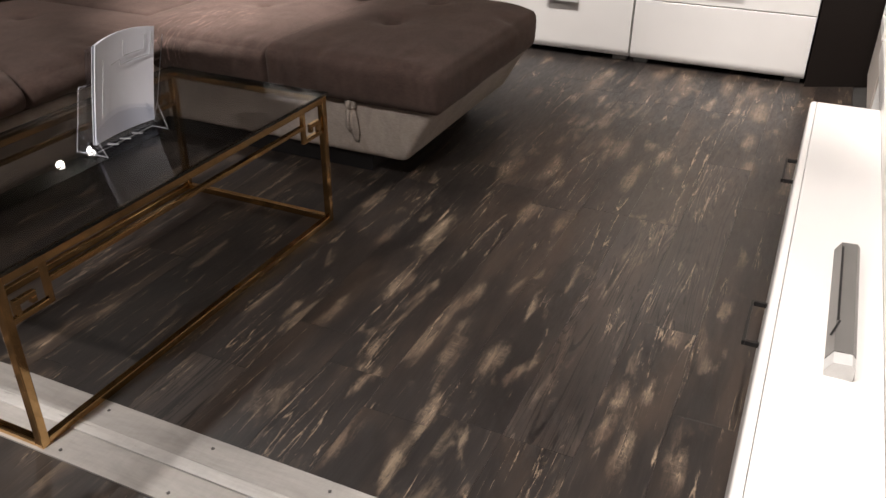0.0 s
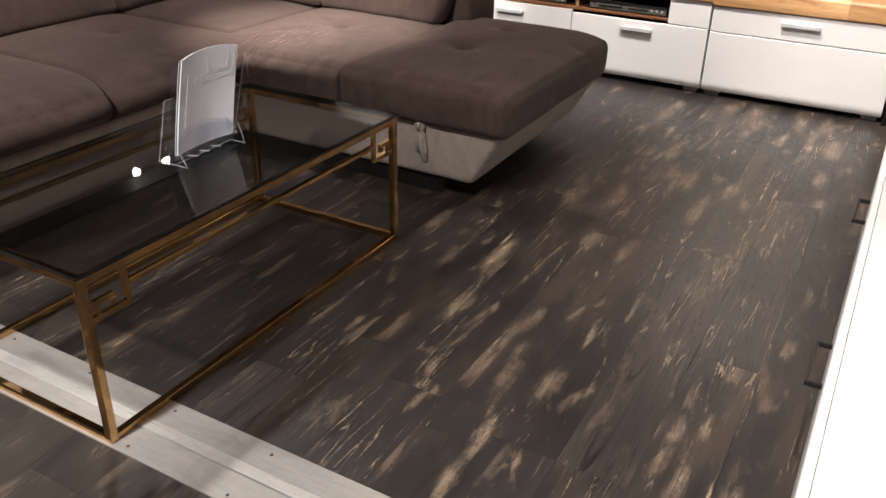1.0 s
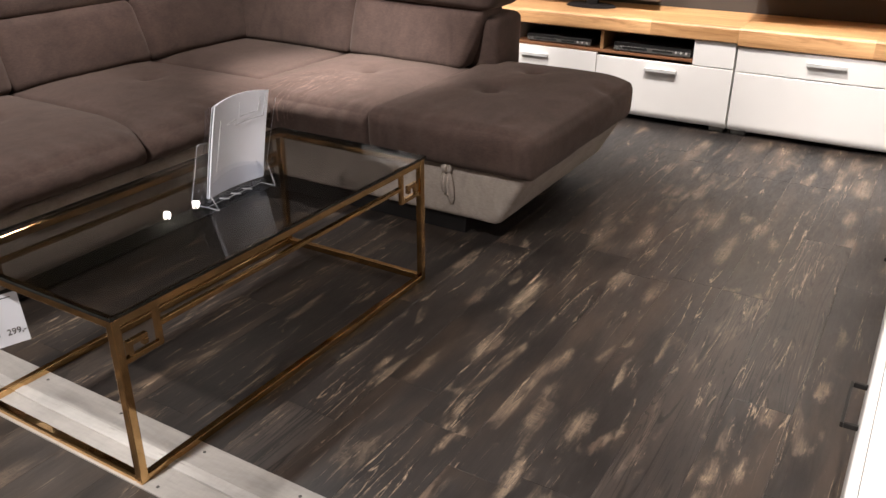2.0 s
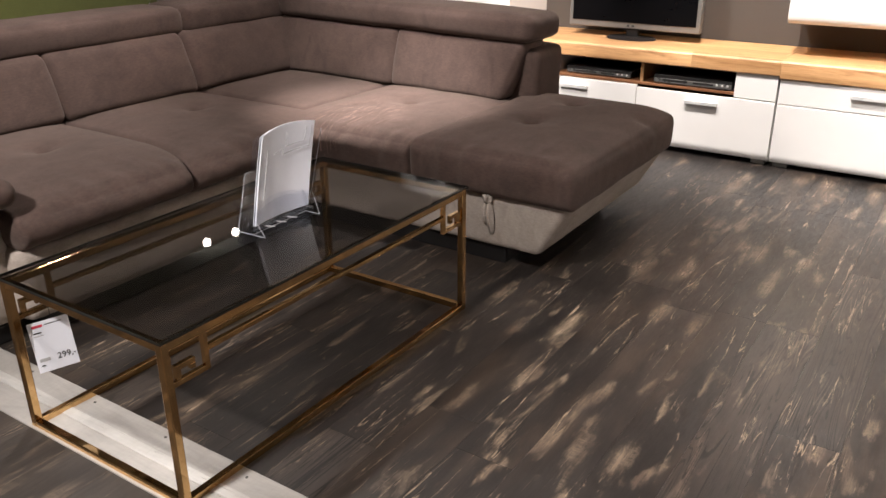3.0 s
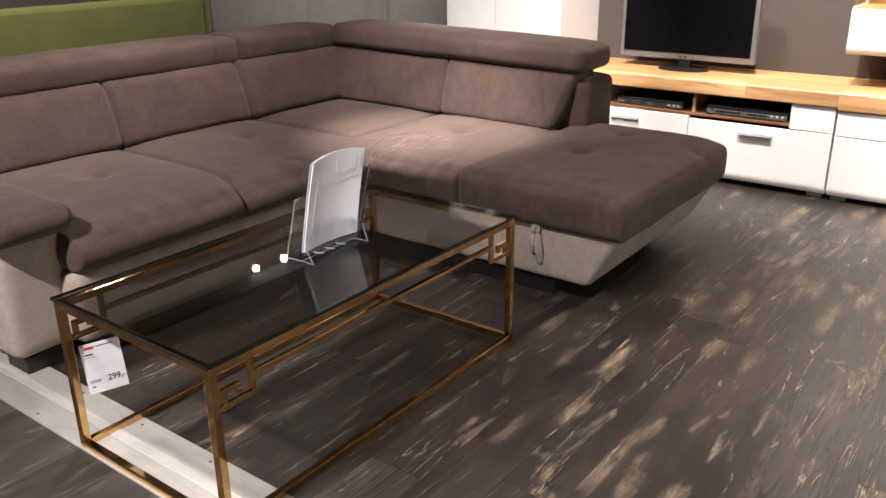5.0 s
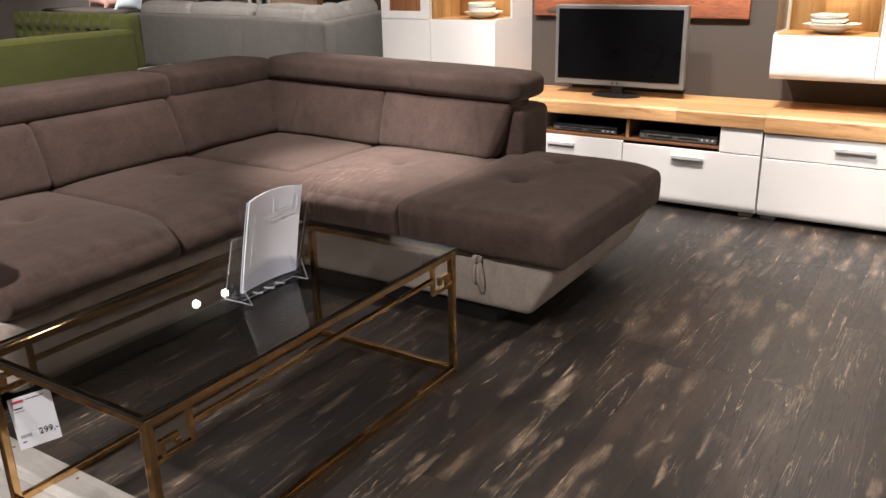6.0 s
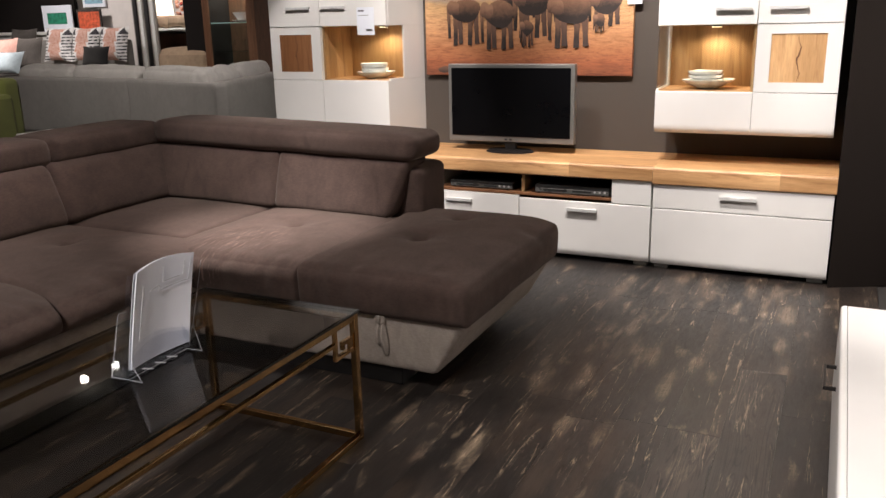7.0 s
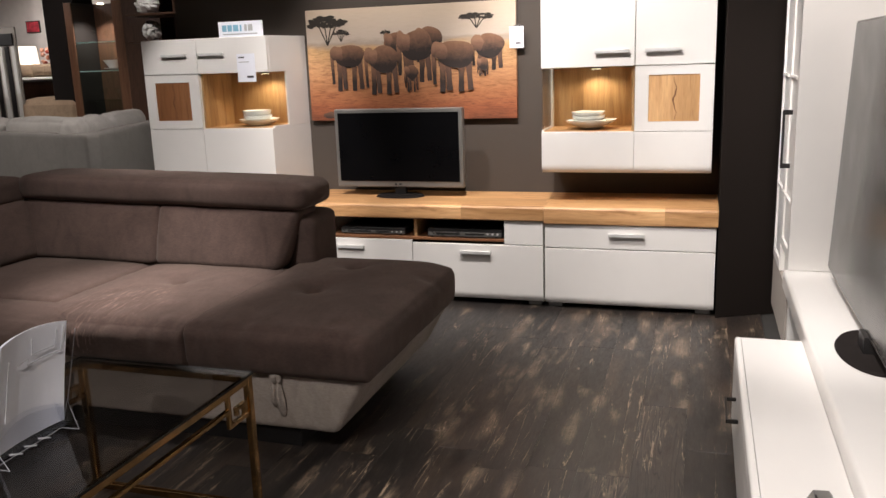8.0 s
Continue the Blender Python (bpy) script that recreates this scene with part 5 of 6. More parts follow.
part("support_panel", box(0.27, 0.72, 3.72, 3.76, 0.0, BZ - 0.0205, 0.001), "white_matt", slab)
SZ = BZ + 0.053
# tall cabinet with glass doors
tall = thing("tall_glass_cabinet", (0.48, 4.1, 0), "tall white cabinet with glass doors and black bar handle", "cabinet")
part("side_panel", box(0.262, 0.73, 3.772, 3.80, SZ, 2.1, 0.003), "white", tall)
part("carcass", box(0.285, 0.73, 3.801, 4.50, 0.06, 2.1, 0.002), "white_matt", tall)
part("plinth", box(0.31, 0.72, 3.78, 4.49, 0.0, 0.06), "white_matt", tall)
part("lower_front", box(0.264, 0.2845, 3.79, 4.495, 0.07, 0.325, 0.002), "warm_grey", tall, "warm grey lower front")
for a, b in ((3.79, 4.138), (4.142, 4.495)):
    z0 = 0.46 if a < 4 else 0.33
    bm = box(0.262, 0.284, a, a + 0.04, z0, 2.09, 0.001)
    box(0.262, 0.284, b - 0.04, b, z0, 2.09, 0.001, bm=bm)
    box(0.262, 0.284, a + 0.0401, b - 0.0401, 2.05, 2.09, bm=bm)
    box(0.262, 0.284, a + 0.0401, b - 0.0401, z0, z0 + 0.04, bm=bm)
    d = part("door", bm, "white", tall)
    part("pane", box(0.27, 0.276, a + 0.041, b - 0.041, z0 + 0.041, 2.049), "steel", d, "reflecting grey pane")
    for z in (0.70, 1.22):
        part("glazing_bar", box(0.258, 0.269, a + 0.041, b - 0.041, z, z + 0.012, 0.001), "white", d)
h = part("handle", box(0.222, 0.232, 3.93, 3.94, 0.84, 1.09, 0.001), "black_metal", tall, "black bar handle")
for z in (0.84, 1.07):
    part("handle_leg", box(0.232, 0.262, 3.93, 3.94, z, z + 0.02, 0.001), "black_metal", h)

# big television on the slab
big = thing("large_television", (0.42, 2.78, SZ), "large flat television with glossy dark screen on oval base", "television")
LEAN_TV = Matrix.Translation((0.4, 0, SZ + 0.05)) @ pose(0, 0, 0, 0, 2.4, 0) @ Matrix.Translation((-0.4, 0, -SZ - 0.05))
part("housing", turned(box(0.402, 0.44, 2.0, 3.65, SZ + 0.05, 1.44, 0.003), LEAN_TV), "silver", big, "grey metal frame")
part("screen", turned(box(0.399, 0.403, 2.008, 3.642, SZ + 0.06, 1.432, 0.001), LEAN_TV), "mirror_screen", big, "glossy dark screen")
bm = cyl((0.42, 2.77, SZ), 0.21, 0.008, 48, 0.2)
bmesh.ops.transform(bm, matrix=Matrix.Translation((0.42, 2.77, 0)) @ Matrix.Diagonal((0.5, 1, 1, 1)) @ Matrix.Translation((-0.42, -2.77, 0)), verts=bm.verts)
part("base", bm, "matt_black", big, "black oval base")
part("neck", box(0.385, 0.43, 2.73, 2.82, SZ + 0.007, SZ + 0.06, 0.003), "black", big)

# silver device lying on the bench
dev = thing("sound_bar", (0.165, 1.65, BZ), "slim silver sound bar lying on the white bench", "sound bar")
pts = [(0.143, BZ), (0.141, BZ + 0.012), (0.153, BZ + 0.034), (0.185, BZ + 0.036), (0.192, BZ + 0.028), (0.192, BZ)]
part("case", extrude_profile(pts, "Y", 1.43, 1.885), "silver", dev)
part("end_cap", extrude_profile([(u, v - 0.002) for u, v in pts if v > BZ] + [(0.192, BZ), (0.143, BZ)], "Y", 1.392, 1.429), "steel", dev)
part("groove", box(0.1535, 0.158, 1.54, 1.86, BZ + 0.0335, BZ + 0.0365), "black", dev, "black groove")
part("groove", turned(box(-0.002, 0.002, -0.03, 0.03, 0, 0.003), Matrix.Translation((0.1525, 1.51, BZ + 0.0325)) @ pose(0, 0, 0, 0, 0, -14)), "black", dev)

# ---- showroom behind ----


def pillow(name, place, w, h, t, material, label, rz=0, rx=-15, group=""):
    """A filled cushion standing on its edge, pinched at the corners."""
    bm = bmesh.new()
    n = 12
    grid = {}
    for side in (1, -1):
        for i in range(n + 1):
            for j in range(n + 1):
                u, v = -1 + 2 * i / n, -1 + 2 * j / n
                edge = i in (0, n) or j in (0, n)
                if edge and side < 0:
                    grid[side, i, j] = grid[1, i, j]
                    continue
                f = (1 - u**4) * (1 - v**4)
                k = 1 - 0.1 * (1 - abs(u) ** 2) * abs(v) ** 3
                grid[side, i, j] = bm.verts.new((u * w / 2 * (1 - 0.07 * (1 - v * v)), side * t / 2 * f, (v * k + 1) * h / 2 * 1.0))
    for side in (1, -1):
        for i in range(n):
            for j in range(n):
                q = [grid[side, i, j], grid[side, i + 1, j], grid[side, i + 1, j + 1], grid[side, i, j + 1]]
                bm.faces.new(q)
    turned(bm, Matrix.Translation(place) @ pose(0, 0, 0, rx, 0, rz))
    return solid(name, bm, material, label, "cushion", group=group, angle=80)


# grey corner sofa, seen from behind
grey = thing("grey_corner_sofa", (-8.2, 8.4, 0), "light grey fabric corner sofa seen from behind", "sofa")


def trimmed(bm, clip):
    """Cuts away what lies beyond the neighbouring run's back."""
    if clip:
        place, out = clip
        bmesh.ops.bisect_plane(bm, geom=bm.verts[:] + bm.edges[:] + bm.faces[:], plane_co=place, plane_no=out, clear_outer=True)
        edges = [e for e in bm.edges if e.is_boundary]
        if edges:
            bmesh.ops.holes_fill(bm, edges=edges)
    return bm


def run_of(a, b, cushions, seed, clip=None, start=0.0):
    """One straight run of the sofa from a to b: outer back, seat and loose back cushions (from, to) on its far side."""
    length = math.dist(a, b)
    turn = math.degrees(math.atan2(b[1] - a[1], b[0] - a[0]))
    mat = Matrix.Translation((a[0], a[1], 0)) @ pose(0, 0, 0, 0, 0, turn)
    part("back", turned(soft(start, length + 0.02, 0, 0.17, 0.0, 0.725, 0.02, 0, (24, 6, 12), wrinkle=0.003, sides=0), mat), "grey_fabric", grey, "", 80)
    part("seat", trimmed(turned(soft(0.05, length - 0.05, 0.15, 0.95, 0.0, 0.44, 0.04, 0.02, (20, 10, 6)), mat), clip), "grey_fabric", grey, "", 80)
    for k, (u, w) in enumerate(cushions):
        bm = soft(u + 0.006, w - 0.006, 0.175, 0.44, 0.45, 0.85, (0.07, 0.10, 0.085), 0.03, (32, 14, 16), wrinkle=0.018, seed=seed + 3.7 * k, sides=0.02)
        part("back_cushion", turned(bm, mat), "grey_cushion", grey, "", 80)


run_of((-10.4, 7.86), (-7.98, 7.68), ((0.02, 1.16), (1.17, 2.42)), 30)
run_of((-7.98, 7.68), (-6.17, 7.15), ((0.03, 1.46),), 33, (Vector((-6.30, 7.15, 0)), Vector((0.958, 0.285, 0))))
run_of((-6.17, 7.15), (-6.86, 9.47), ((0.30, 1.22), (1.23, 2.3)), 36, (Vector((-6.17, 7.28, 0)), Vector((-0.281, -0.96, 0))), 0.13)

# green tufted sofa
green = thing("green_tufted_sofa", (-7.3, 4.2, 0), "olive green velvet sofa with button-tufted inside", "sofa")
part("back", soft(-6.86, -6.66, 2.6, 5.1, 0.12, 0.80, 0.05, 0, (8, 40, 12), wrinkle=0.004, sides=0), "green_fabric", green)
tufts = [(-8.4 + 0.16 * i, 0.62 + 0.13 * j) for i in range(10) for j in range(3)]
bm = soft(-8.5, -6.68, 5.0, 5.2, 0.12, 0.93, 0.06, 0, (60, 8, 30), wrinkle=0.002, sides=0)
for v in bm.verts:
    if v.co.y < 5.06:
        for tx, tz in tufts:
            v.co.y += 0.05 * math.exp(-((v.co.x - tx) ** 2 + (v.co.z - tz) ** 2) / 0.0016)
part("arm", bm, "green_fabric", green)
part("seat", soft(-7.9, -6.86, 2.7, 5.0, 0.12, 0.44, 0.06, 0.03, (14, 30, 6)), "green_fabric", green)
for x in (-7.8, -6.8):
    for y in (2.75, 5.05):
        part("leg", cyl((x, y, 0), 0.02, 0.12, 12, 0.03), "walnut", green)
solid("side_shelf", box(-6.62, -6.2, 5.02, 5.4, 0.0, 0.45, 0.006), "white_matt", "low cream side block behind the sofas", "side table")

# cushions on a sofa beyond
pat = thing("patterned_sofa", (-12.0, 10.6, 0), "pale sofa with printed cushions in the far showroom", "sofa")
part("back", soft(-14.5, -11.1, 10.75, 10.98, 0.1, 1.15, 0.06, 0, (20, 6, 10)), "grey_fabric", pat)
part("seat", soft(-14.5, -10.7, 9.9, 10.75, 0.1, 0.46, 0.06, 0.02, (20, 8, 6)), "grey_fabric", pat)
m, nt, b = nodes_of("ethnic_print")
tc = nt.nodes.new("ShaderNodeTexCoord")
sp = nt.nodes.new("ShaderNodeSeparateXYZ")
nt.links.new(tc.outputs["Object"], sp.inputs[0])
ax = mth(nt, "ABSOLUTE", sp.outputs["X"])
zz = sp.outputs["Z"]
fleck = noise_tex(nt, coords(nt, (1, 1, 1)), 34, 3, 0.6)
rust = mth(nt, "LESS_THAN", mth(nt, "ADD", ax, mth(nt, "MULTIPLY", mth(nt, "SUBTRACT", mth(nt, "FRACT", mth(nt, "MULTIPLY", zz, 6.0)), 0.5), 0.05)), 0.125)
bands = mth(nt, "GREATER_THAN", mth(nt, "FRACT", mth(nt, "MULTIPLY", zz, 19.0)), 0.55)
outer = mth(nt, "GREATER_THAN", ax, 0.15)
peak = mth(nt, "SUBTRACT", 0.56, zz)
tri = mth(nt, "MULTIPLY", mth(nt, "LESS_THAN", mth(nt, "ABSOLUTE", mth(nt, "SUBTRACT", ax, 0.225)), mth(nt, "MULTIPLY", peak, 0.7)), mth(nt, "GREATER_THAN", zz, 0.45))
cc = mixc(nt, rust, (0.62, 0.59, 0.57), ramp(nt, fleck, [(0.4, (0.42, 0.2, 0.14)), (0.6, (0.55, 0.36, 0.3))]))
inkm = mth(nt, "MULTIPLY", mth(nt, "MULTIPLY", bands, outer), mth(nt, "MULTIPLY", mth(nt, "LESS_THAN", zz, 0.43), mth(nt, "GREATER_THAN", fleck, 0.44)))
cc = mixc(nt, mth(nt, "MAXIMUM", inkm, tri), cc, (0.04, 0.035, 0.04))
nt.links.new(cc, b.inputs["Base Color"])
b.inputs["Roughness"].default_value = 0.95
M["print"] = m
for k, x in enumerate((-13.4, -12.5, -11.85, -11.2)):
    pillow("printed_cushion", (x, 10.55, 0.78), 0.62, 0.6, 0.2, "print" if k else "dark_fabric", "printed cushion with dark and rust pattern" if k else "dark grey cushion on the pale sofa", rz=4, group="printed cushions")
pillow("black_cushion", (-11.25, 10.2, 0.72), 0.68, 0.34, 0.16, "black_fabric", "small black cushion on the pale sofa", rz=-6)
pillow("pink_cushion", (-11.7, 8.75, 0.72), 0.7, 0.52, 0.2, "pink_fabric", "pale pink cushion on a grey bench", rz=10)
pillow("pink_cushion", (-12.4, 8.85, 0.72), 0.7, 0.5, 0.2, "pink_fabric", "pale pink cushion on a grey bench", rz=-10)
pillow("blue_cushion", (-11.15, 8.45, 0.72), 0.5, 0.36, 0.15, "blue_fabric", "pale blue cushion leaning on pink ones", rz=14, rx=-30)
pillow("grey_cushion", (-11.9, 9.4, 0.72), 0.7, 0.52, 0.2, "dark_fabric", "dark grey cushion on a grey bench")
seatb = thing("cushion_bench", (-11.9, 9.0, 0), "low grey bench holding loose cushions", "bench")
part("seat", soft(-13.2, -10.9, 8.3, 9.6, 0.0, 0.72, 0.06, 0.0, (20, 12, 6)), "dark_fabric", seatb)

# white pier, console with pictures, striped panel, dark glass cabinet
solid("wall_pillar", box(-12.3, -11.475, 11.4, 11.5, 0, CEIL), "white_paint", "white painted showroom pier beyond the sofas", "pillar", "structure")
# black backdrop added to fill the dark area behind the console
solid("wall_display", box(-15.9, -12.9, 11.42, 11.5, 0, CEIL), "matt_black", "plain black backdrop wall behind the console", "wall", "structure")
con = thing("console", (-13.6, 11.3, 0), "white console shelf in the far showroom", "shelf")
part("top", box(-15.5, -12.0, 11.05, 11.4, 1.24, 1.29, 0.004), "white", con)
part("front", box(-15.5, -12.0, 11.1, 11.4, 0.0, 1.239, 0.002), "white_matt", con)
M["green_print"] = plain("green_print", (0.03, 0.22, 0.13), 0.5, vary=0.5, scale=14)
M["orange_print"] = plain("orange_print", (0.6, 0.11, 0.05), 0.5, vary=0.5, scale=16)
M["blue_print"] = plain("blue_print", (0.25, 0.42, 0.52), 0.5, vary=0.4, scale=12)


def framed(name, x0, x1, z0, z1, y, frame_mat, print_mat, label, edge=0.08):
    t = thing(name, ((x0 + x1) / 2, y, z0), label, "picture")
    part("border", box(x0, x1, y, y + 0.03, z0, z1, 0.004), frame_mat, t)
    part("print", box(x0 + edge, x1 - edge, y - 0.003, y + 0.001, z0 + edge, z1 - edge), print_mat, t)


framed("framed_picture", -13.5, -12.75, 1.291, 1.75, 11.2, "paper", "green_print", "white-framed picture with green print", 0.13)
framed("framed_picture", -12.62, -12.03, 1.291, 1.66, 11.2, "dark_fabric", "orange_print", "dark-framed picture with orange print", 0.04)
framed("framed_picture", -12.6, -12.05, 1.7, 2.3, 11.35, "paper", "blue_print", "pale framed picture with blue print", 0.06)
pan = thing("slatted_panel", (-10.85, 11, 0), "grey room divider with dark and white slats", "room divider")
part("board", box(-11.1, -10.58, 11.02, 11.05, 0, 2.1, 0.004), "warm_grey", pan)
for k in range(4):
    part("slat", box(-11.05 + 0.125 * k, -10.98 + 0.125 * k, 10.99, 11.02, 0.05, 1.8, 0.003), "black" if k % 2 == 0 else "white_matt", pan)
part("slat", box(-11.05, -10.62, 10.985, 11.015, 1.82, 2.0, 0.003), "black", pan)
# white back wall of the lounge with a small picture, and flowers by the lamp
solid("wall_lounge", box(-15.5, -10.2, 14.6, 14.7, 0, CEIL), "white_paint", "white painted wall behind the far lounge bed", "wall", "structure")
M["red_print"] = plain("red_print", (0.5, 0.05, 0.07), 0.5, vary=0.5, scale=12)
framed("framed_picture", -13.65, -13.3, 2.2, 2.44, 14.56, "dark_fabric", "red_print", "small red picture on the lounge wall", 0.02)
bouquet = thing("flower_bouquet", (-12.17, 13.45, 1.3), "bouquet of dried peach and red flowers", "flowers")
part("vase", lathe((-12.17, 13.45, 1.301), [(0.05, 0), (0.08, 0.05), (0.06, 0.14), (0.05, 0.16), (0.045, 0.16), (0.001, 0.02)], 16), "walnut", bouquet)
M["peach"] = plain("peach_petals", (0.6, 0.3, 0.2), 0.8, vary=0.4, scale=30)
M["dull_red"] = plain("dull_red_petals", (0.35, 0.06, 0.04), 0.8, vary=0.4, scale=30)
fr = random.Random(12)
for k in range(22):
    a, r = fr.uniform(0, 6.28), fr.uniform(0.02, 0.17)
    bm = bmesh.new()
    bmesh.ops.create_icosphere(bm, subdivisions=2, radius=fr.uniform(0.035, 0.06))
    for v in bm.verts:
        v.co *= 0.8 + 0.4 * abs(noise.noise(v.co * 40))
    bmesh.ops.translate(bm, verts=bm.verts, vec=(-12.17 + r * math.cos(a), 13.45 + r * math.sin(a), 1.52 + fr.uniform(0, 0.3)))
    part("flower_head", bm, "peach" if k % 3 else "dull_red", bouquet)
# lounge corner far behind
lounge = thing("lounge_bed", (-12.3, 13.2, 0), "tan upholstered lounge bed far behind", "bed")
part("frame", soft(-13.4, -11.4, 12.9, 14.4, 0.0, 1.22, 0.05, 0.0, (14, 10, 8)), "walnut", lounge)
part("mattress", soft(-13.4, -11.4, 12.85, 14.4, 1.22, 1.30, 0.03, 0.0, (14, 10, 4)), "white_matt", lounge)
for x in (-12.35, -12.0, -11.75):
    pillow("tan_cushion", (x, 13.0, 1.3), 0.42, 0.26, 0.18, "tan_fabric", "tan cushion on the far lounge bed", group="tan cushions")
lampt = thing("table_lamp", (-12.4, 13.3, 1.3), "table lamp with a white lit shade", "lamp")
M["shade"] = glow("lit_lampshade", (1.0, 0.86, 0.7), 2.2)
part("shade", cyl((-12.58, 13.35, 1.52), 0.2, 0.36, 28, 0.17), "shade", lampt, "white lit shade")
part("stem", cyl((-12.58, 13.35, 1.3), 0.03, 0.22, 12), "walnut", lampt)
ott = thing("ottoman", (-10.1, 11.3, 0), "large tan fabric ottoman in the aisle", "ottoman")
part("body", soft(-10.7, -9.55, 11.0, 11.9, 0.1, 0.95, 0.12, 0.05, (18, 14, 8)), "tan_fabric", ott)
post = solid("dark_pillar", box(-10.0, -9.42, 11.05, 11.5, 0, CEIL, 0.01), "matt_black", "black painted showroom post near ottoman", "pillar", "structure")

vit = thing("walnut_vitrine", (-8.1, 10.1, 0), "dark walnut display cabinet with glass shelves", "display cabinet")
M["walnut2"] = wood("brown_walnut", (0.22, 0.11, 0.06), (0.165, 0.078, 0.042), (0.09, 0.042, 0.023), "Z")
part("side", box(-8.6100, -8.4900, 9.9, 10.4, 0, 2.3, 0.004), "walnut2", vit)
part("side", box(-7.8200, -7.6700, 9.9, 10.4, 0, 2.3, 0.004), "walnut2", vit)
part("back", box(-8.4900, -7.8200, 10.36, 10.4, 0, 2.3), "walnut", vit)
# black sheet added so that the inside of the cabinet stays dark
part("inner_lining", box(-8.4895, -8.4820, 9.915, 10.355, 0, 2.3), "black", vit, "black sheet that darkens the inner side")
part("door_column", box(-7.6650, -7.0700, 9.9, 10.4, 0, 2.3, 0.004), "walnut", vit)
M["shelf_glass"] = plain("lit_green_glass_edge", (0.35, 0.55, 0.52), 0.2, vary=0.1, coat=0.5)
for z in (0.95, 1.36, 1.75):
    part("glass_shelf", box(-8.4850, -7.8250, 9.927, 10.35, z, z + 0.014), "green_glass", vit, "green glass shelf")
    if z > 1:
        part("shelf_edge", box(-8.4850, -7.8250, 9.92, 9.9265, z, z + 0.014), "shelf_glass", vit, "bright green glass edge")
bw = lathe((-7.99, 10.05, 1.374), [(0.06, 0), (0.09, 0.01), (0.15, 0.02), (0.16, 0.03), (0.08, 0.03), (0.09, 0.05), (0.14, 0.12), (0.15, 0.14), (0.14, 0.14), (0.08, 0.06), (0.001, 0.05)])
solid("bowl_stack", bw, "china", "white china bowl on a plate on the glass shelf", "crockery")
for x, z in ((-8.22, 0.964), (-7.99, 0.964), (-8.07, 1.764), (-8.27, 1.764)):
    g = lathe((x, 10.05, z), [(0.035, 0), (0.035, 0.004), (0.006, 0.01), (0.006, 0.07), (0.04, 0.1), (0.045, 0.16), (0.042, 0.16), (0.001, 0.105)], 20)
    solid("wine_glass", g, "clear", "clear stemmed glass on the glass shelf", "glass", group="stemmed glasses")
glow_lamp = part("lamp", cyl((-8.15, 10.1, 2.27), 0.04, 0.02, 16), "vit_lens", vit, "small cabinet lamp")
data = bpy.data.lights.new("cabinet_lamp", "SPOT")
data.energy, data.spot_size, data.spot_blend, data.color, data.shadow_soft_size = 170.0, radians(120), 0.6, (1.0, 0.93, 0.85), 0.03
new("cabinet_lamp", data).matrix_world = look((-8.15, 10.05, 2.25), (-8.15, 10.06, 0.0))


def crumpled(place, size, seed):
    """A loosely crumpled cloth: a faceted, creased ball."""
    bm = bmesh.new()
    bmesh.ops.create_icosphere(bm, subdivisions=4, radius=1.0)
    for v in bm.verts:
        d = v.co.normalized()
        f = 0.8 + 0.32 * abs(noise.noise(d * 2.3 + Vector((seed, 0, 0)))) + 0.16 * abs(noise.noise(d * 6.0 + Vector((0, seed, 0))))
        v.co = Vector((place[0] + d.x * f * size[0], place[1] + d.y * f * size[1], place[2] + size[2] * 0.92 + d.z * f * size[2]))
        v.co.z = max(v.co.z, place[2])
    return bm


solid("white_cloth_ornament", crumpled((-5.13, 7.0, 1.866), (0.12, 0.12, 0.09), 2.0), "white_matt", "crumpled white cloth ornament on a wooden shelf", "decoration")
solid("white_cloth_ornament", crumpled((-5.10, 6.98, 1.621), (0.09, 0.10, 0.10), 5.0), "white_matt", "crumpled white cloth ornament on a lower shelf", "decoration")
shf = thing("shelf_unit", (-5.1, 7.1, 0), "dark wooden shelf unit behind the partition", "shelf")
part("body", box(-4.96, -4.4, 6.86, 7.25, 0, 1.60, 0.004), "walnut", shf)
part("shelf_board", box(-5.28, -4.5, 6.85, 7.25, 1.6005, 1.62, 0.003), "walnut", shf)
part("shelf_board", box(-5.28, -4.5, 6.85, 7.25, 1.846, 1.866, 0.003), "walnut", shf)
part("shelf_back", box(-5.0, -4.5, 7.2, 7.25, 1.62, 2.4, 0.003), "walnut", shf)

# ceiling lamps that show in the table's glass
for x, y in ((-6.6, 5.33), (-6.57, 5.71)):
    lt = thing("track_spotlight", (x, y, CEIL), "black ceiling track spotlight, lit", "ceiling lamp")
    mat = look((x, y, CEIL - 0.06), (-2.0, 2.0, 0.4))
    part("housing", turned(cyl((0, 0, 0.012), 0.05, 0.12, 24), mat), "black_metal", lt)
    part("lens", turned(cyl((0, 0, 0.004), 0.04, 0.004, 32), mat), "lens", lt, "bright lamp lens")
    part("stem", cyl((x, y, CEIL - 0.05), 0.012, 0.05, 10), "white_matt", lt)

# ---- floor planks ----
PW, PL = 0.17, 1.22


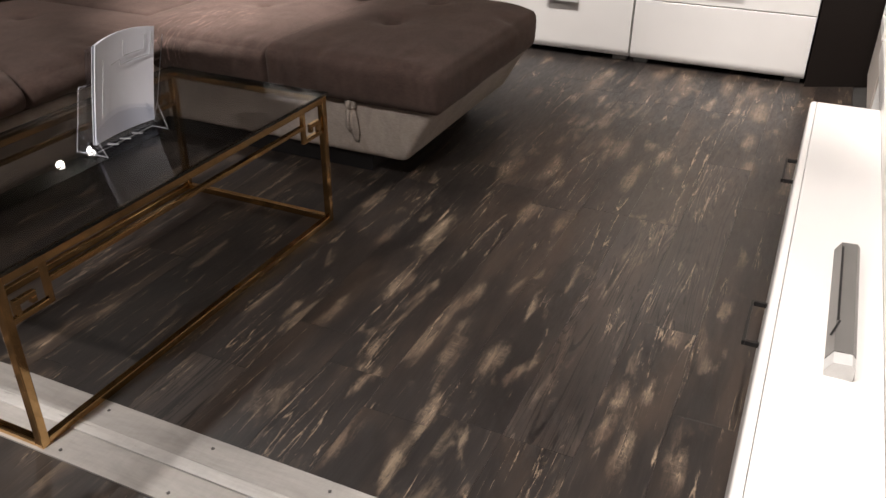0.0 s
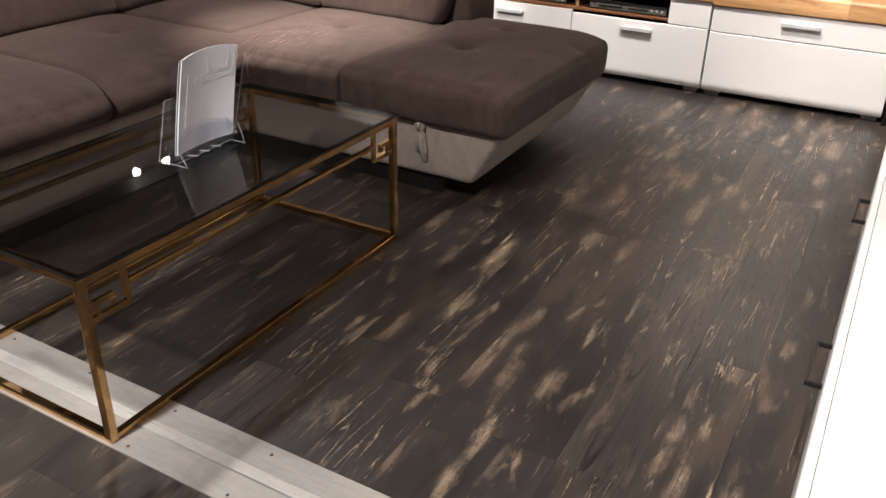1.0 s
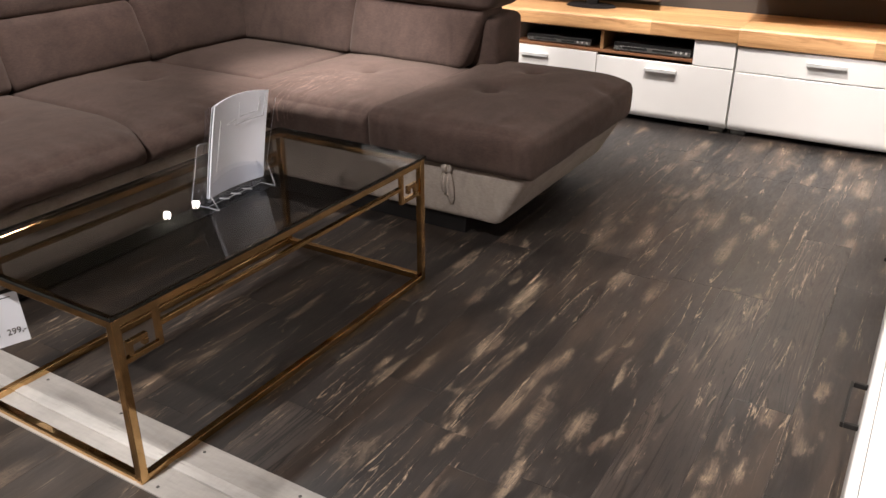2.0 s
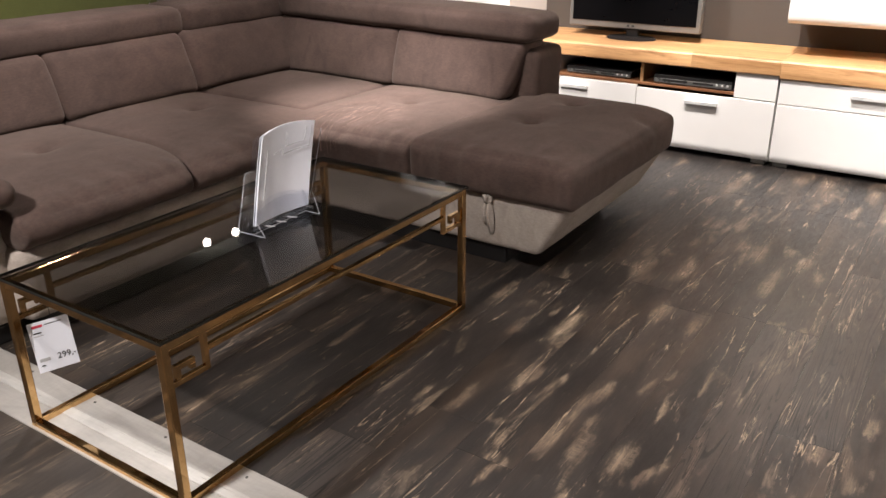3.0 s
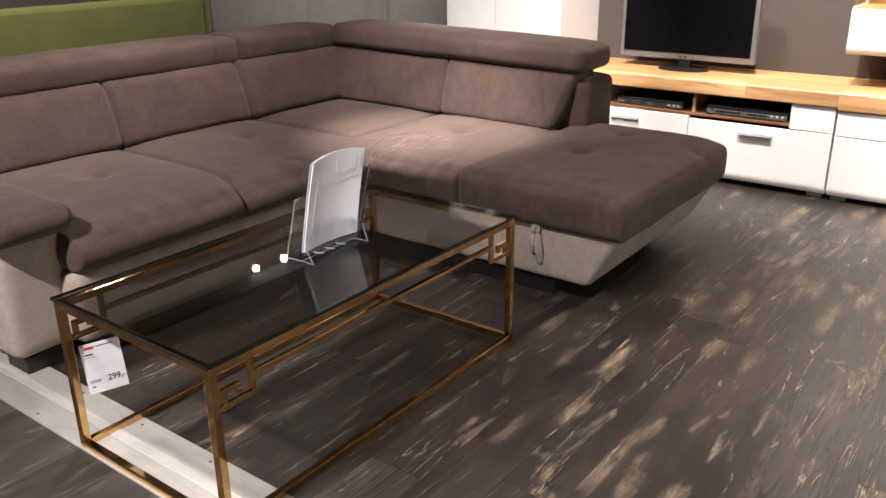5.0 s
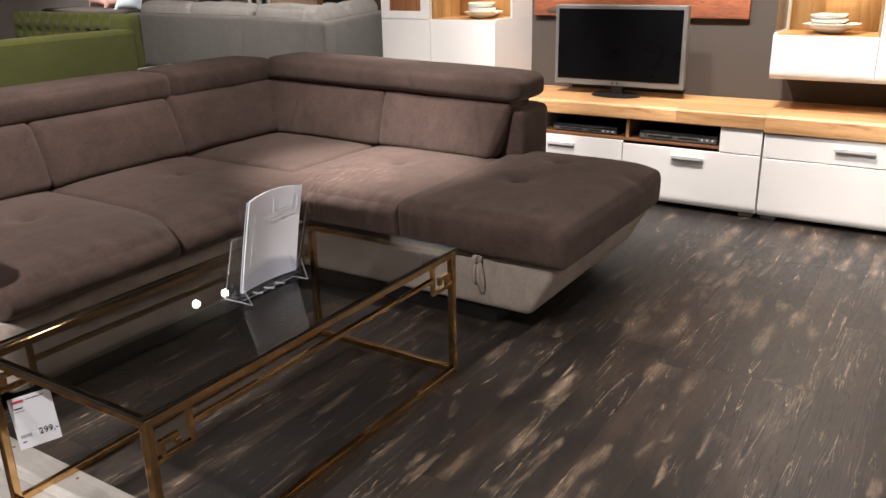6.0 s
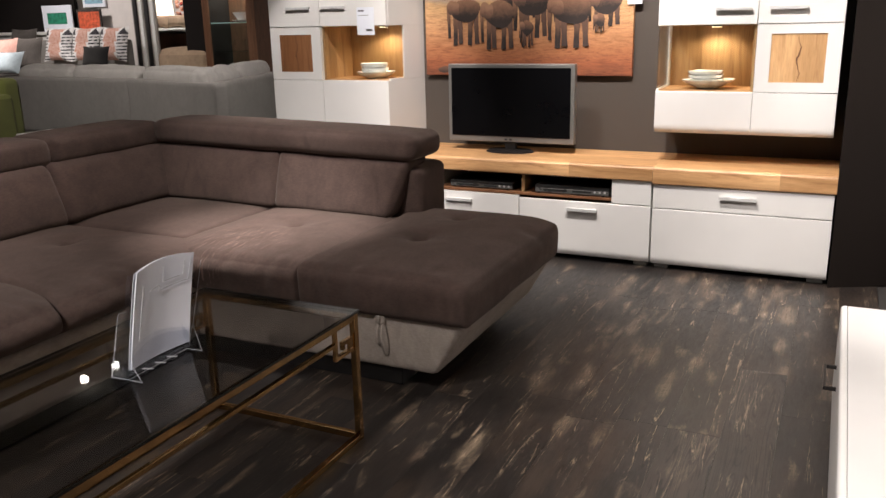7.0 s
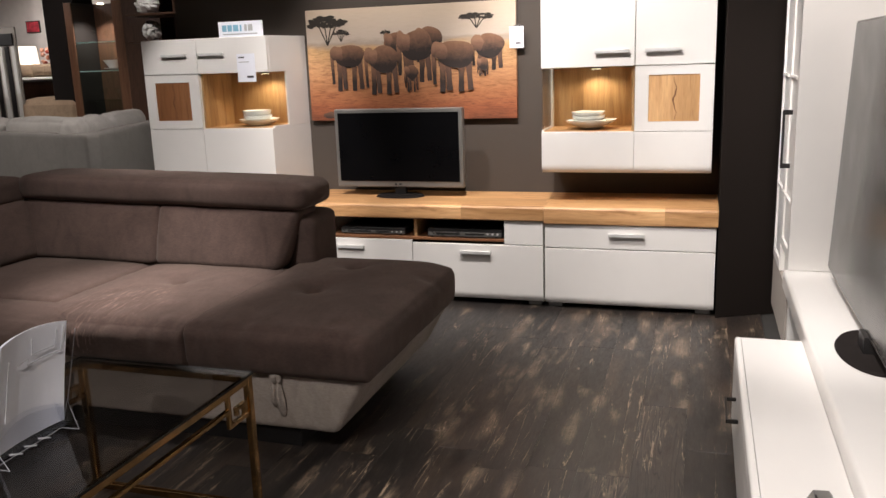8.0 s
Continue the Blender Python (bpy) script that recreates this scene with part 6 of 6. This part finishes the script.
def plank_mesh(w, length, material):
    bm = box(-w / 2 + 0.0002, w / 2 - 0.0002, -length / 2 + 0.0002, length / 2 - 0.0002, -0.006, 0.0)
    top = [e for e in bm.edges if all(v.co.z > -0.001 for v in e.verts)]
    bmesh.ops.bevel(bm, geom=top, offset=0.0004, segments=1, affect="EDGES")
    return finish("plank", bm, material)


PM = {"far": plank_mesh(PW, PL, "floor")}
rest = {"floor": [], "floor_near": []}
rr = random.Random(4)
FB = BASE["floor"]
# boards with a stronger figure: the one by the bench and a few more
GRAINED = {0: 2.3, 1: 2.4, -5: 1.2, -9: 2.0}
# rows whose board ends can be told
ENDS = {0: 2.602, 1: 1.978, -2: 1.336, -5: 1.338}
for i in range(-92, 4):
    x = -0.379 + PW * i
    start = rr.uniform(0, PL)
    if i in ENDS:
        start = ENDS[i] % PL
    for j in range(0, 19):
        a = start - 5 * PL + PL * j
        lo, hi = a, a + PL
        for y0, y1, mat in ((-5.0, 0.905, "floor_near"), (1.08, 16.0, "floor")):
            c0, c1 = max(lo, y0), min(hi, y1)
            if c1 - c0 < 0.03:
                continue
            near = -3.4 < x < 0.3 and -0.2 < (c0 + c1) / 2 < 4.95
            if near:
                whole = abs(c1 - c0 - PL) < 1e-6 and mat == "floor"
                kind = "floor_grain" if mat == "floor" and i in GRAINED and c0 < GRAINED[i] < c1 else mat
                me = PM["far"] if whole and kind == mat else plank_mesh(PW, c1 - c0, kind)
                ob = new("plank", me)
                ob.parent = FLOOR
                ob.location = Vector((x, (c0 + c1) / 2, 0)) - FB
            else:
                rest[mat].append((x, c0, c1))
for mat, rows in rest.items():
    verts, faces = [], []
    for x, c0, c1 in rows:
        k = len(verts)
        h = PW / 2 - 0.0003
        verts += [(x - h - FB.x, c0 + 0.0003 - FB.y, -FB.z), (x + h - FB.x, c0 + 0.0003 - FB.y, -FB.z), (x + h - FB.x, c1 - 0.0003 - FB.y, -FB.z), (x - h - FB.x, c1 - 0.0003 - FB.y, -FB.z)]
        faces.append((k, k + 1, k + 2, k + 3))
    me = bpy.data.meshes.new("planks_beyond")
    me.from_pydata(verts, [], faces)
    me.materials.append(M[mat])
    ob = new("planks_beyond", me)
    ob.parent = FLOOR
    tagged(ob, kind="stuff")
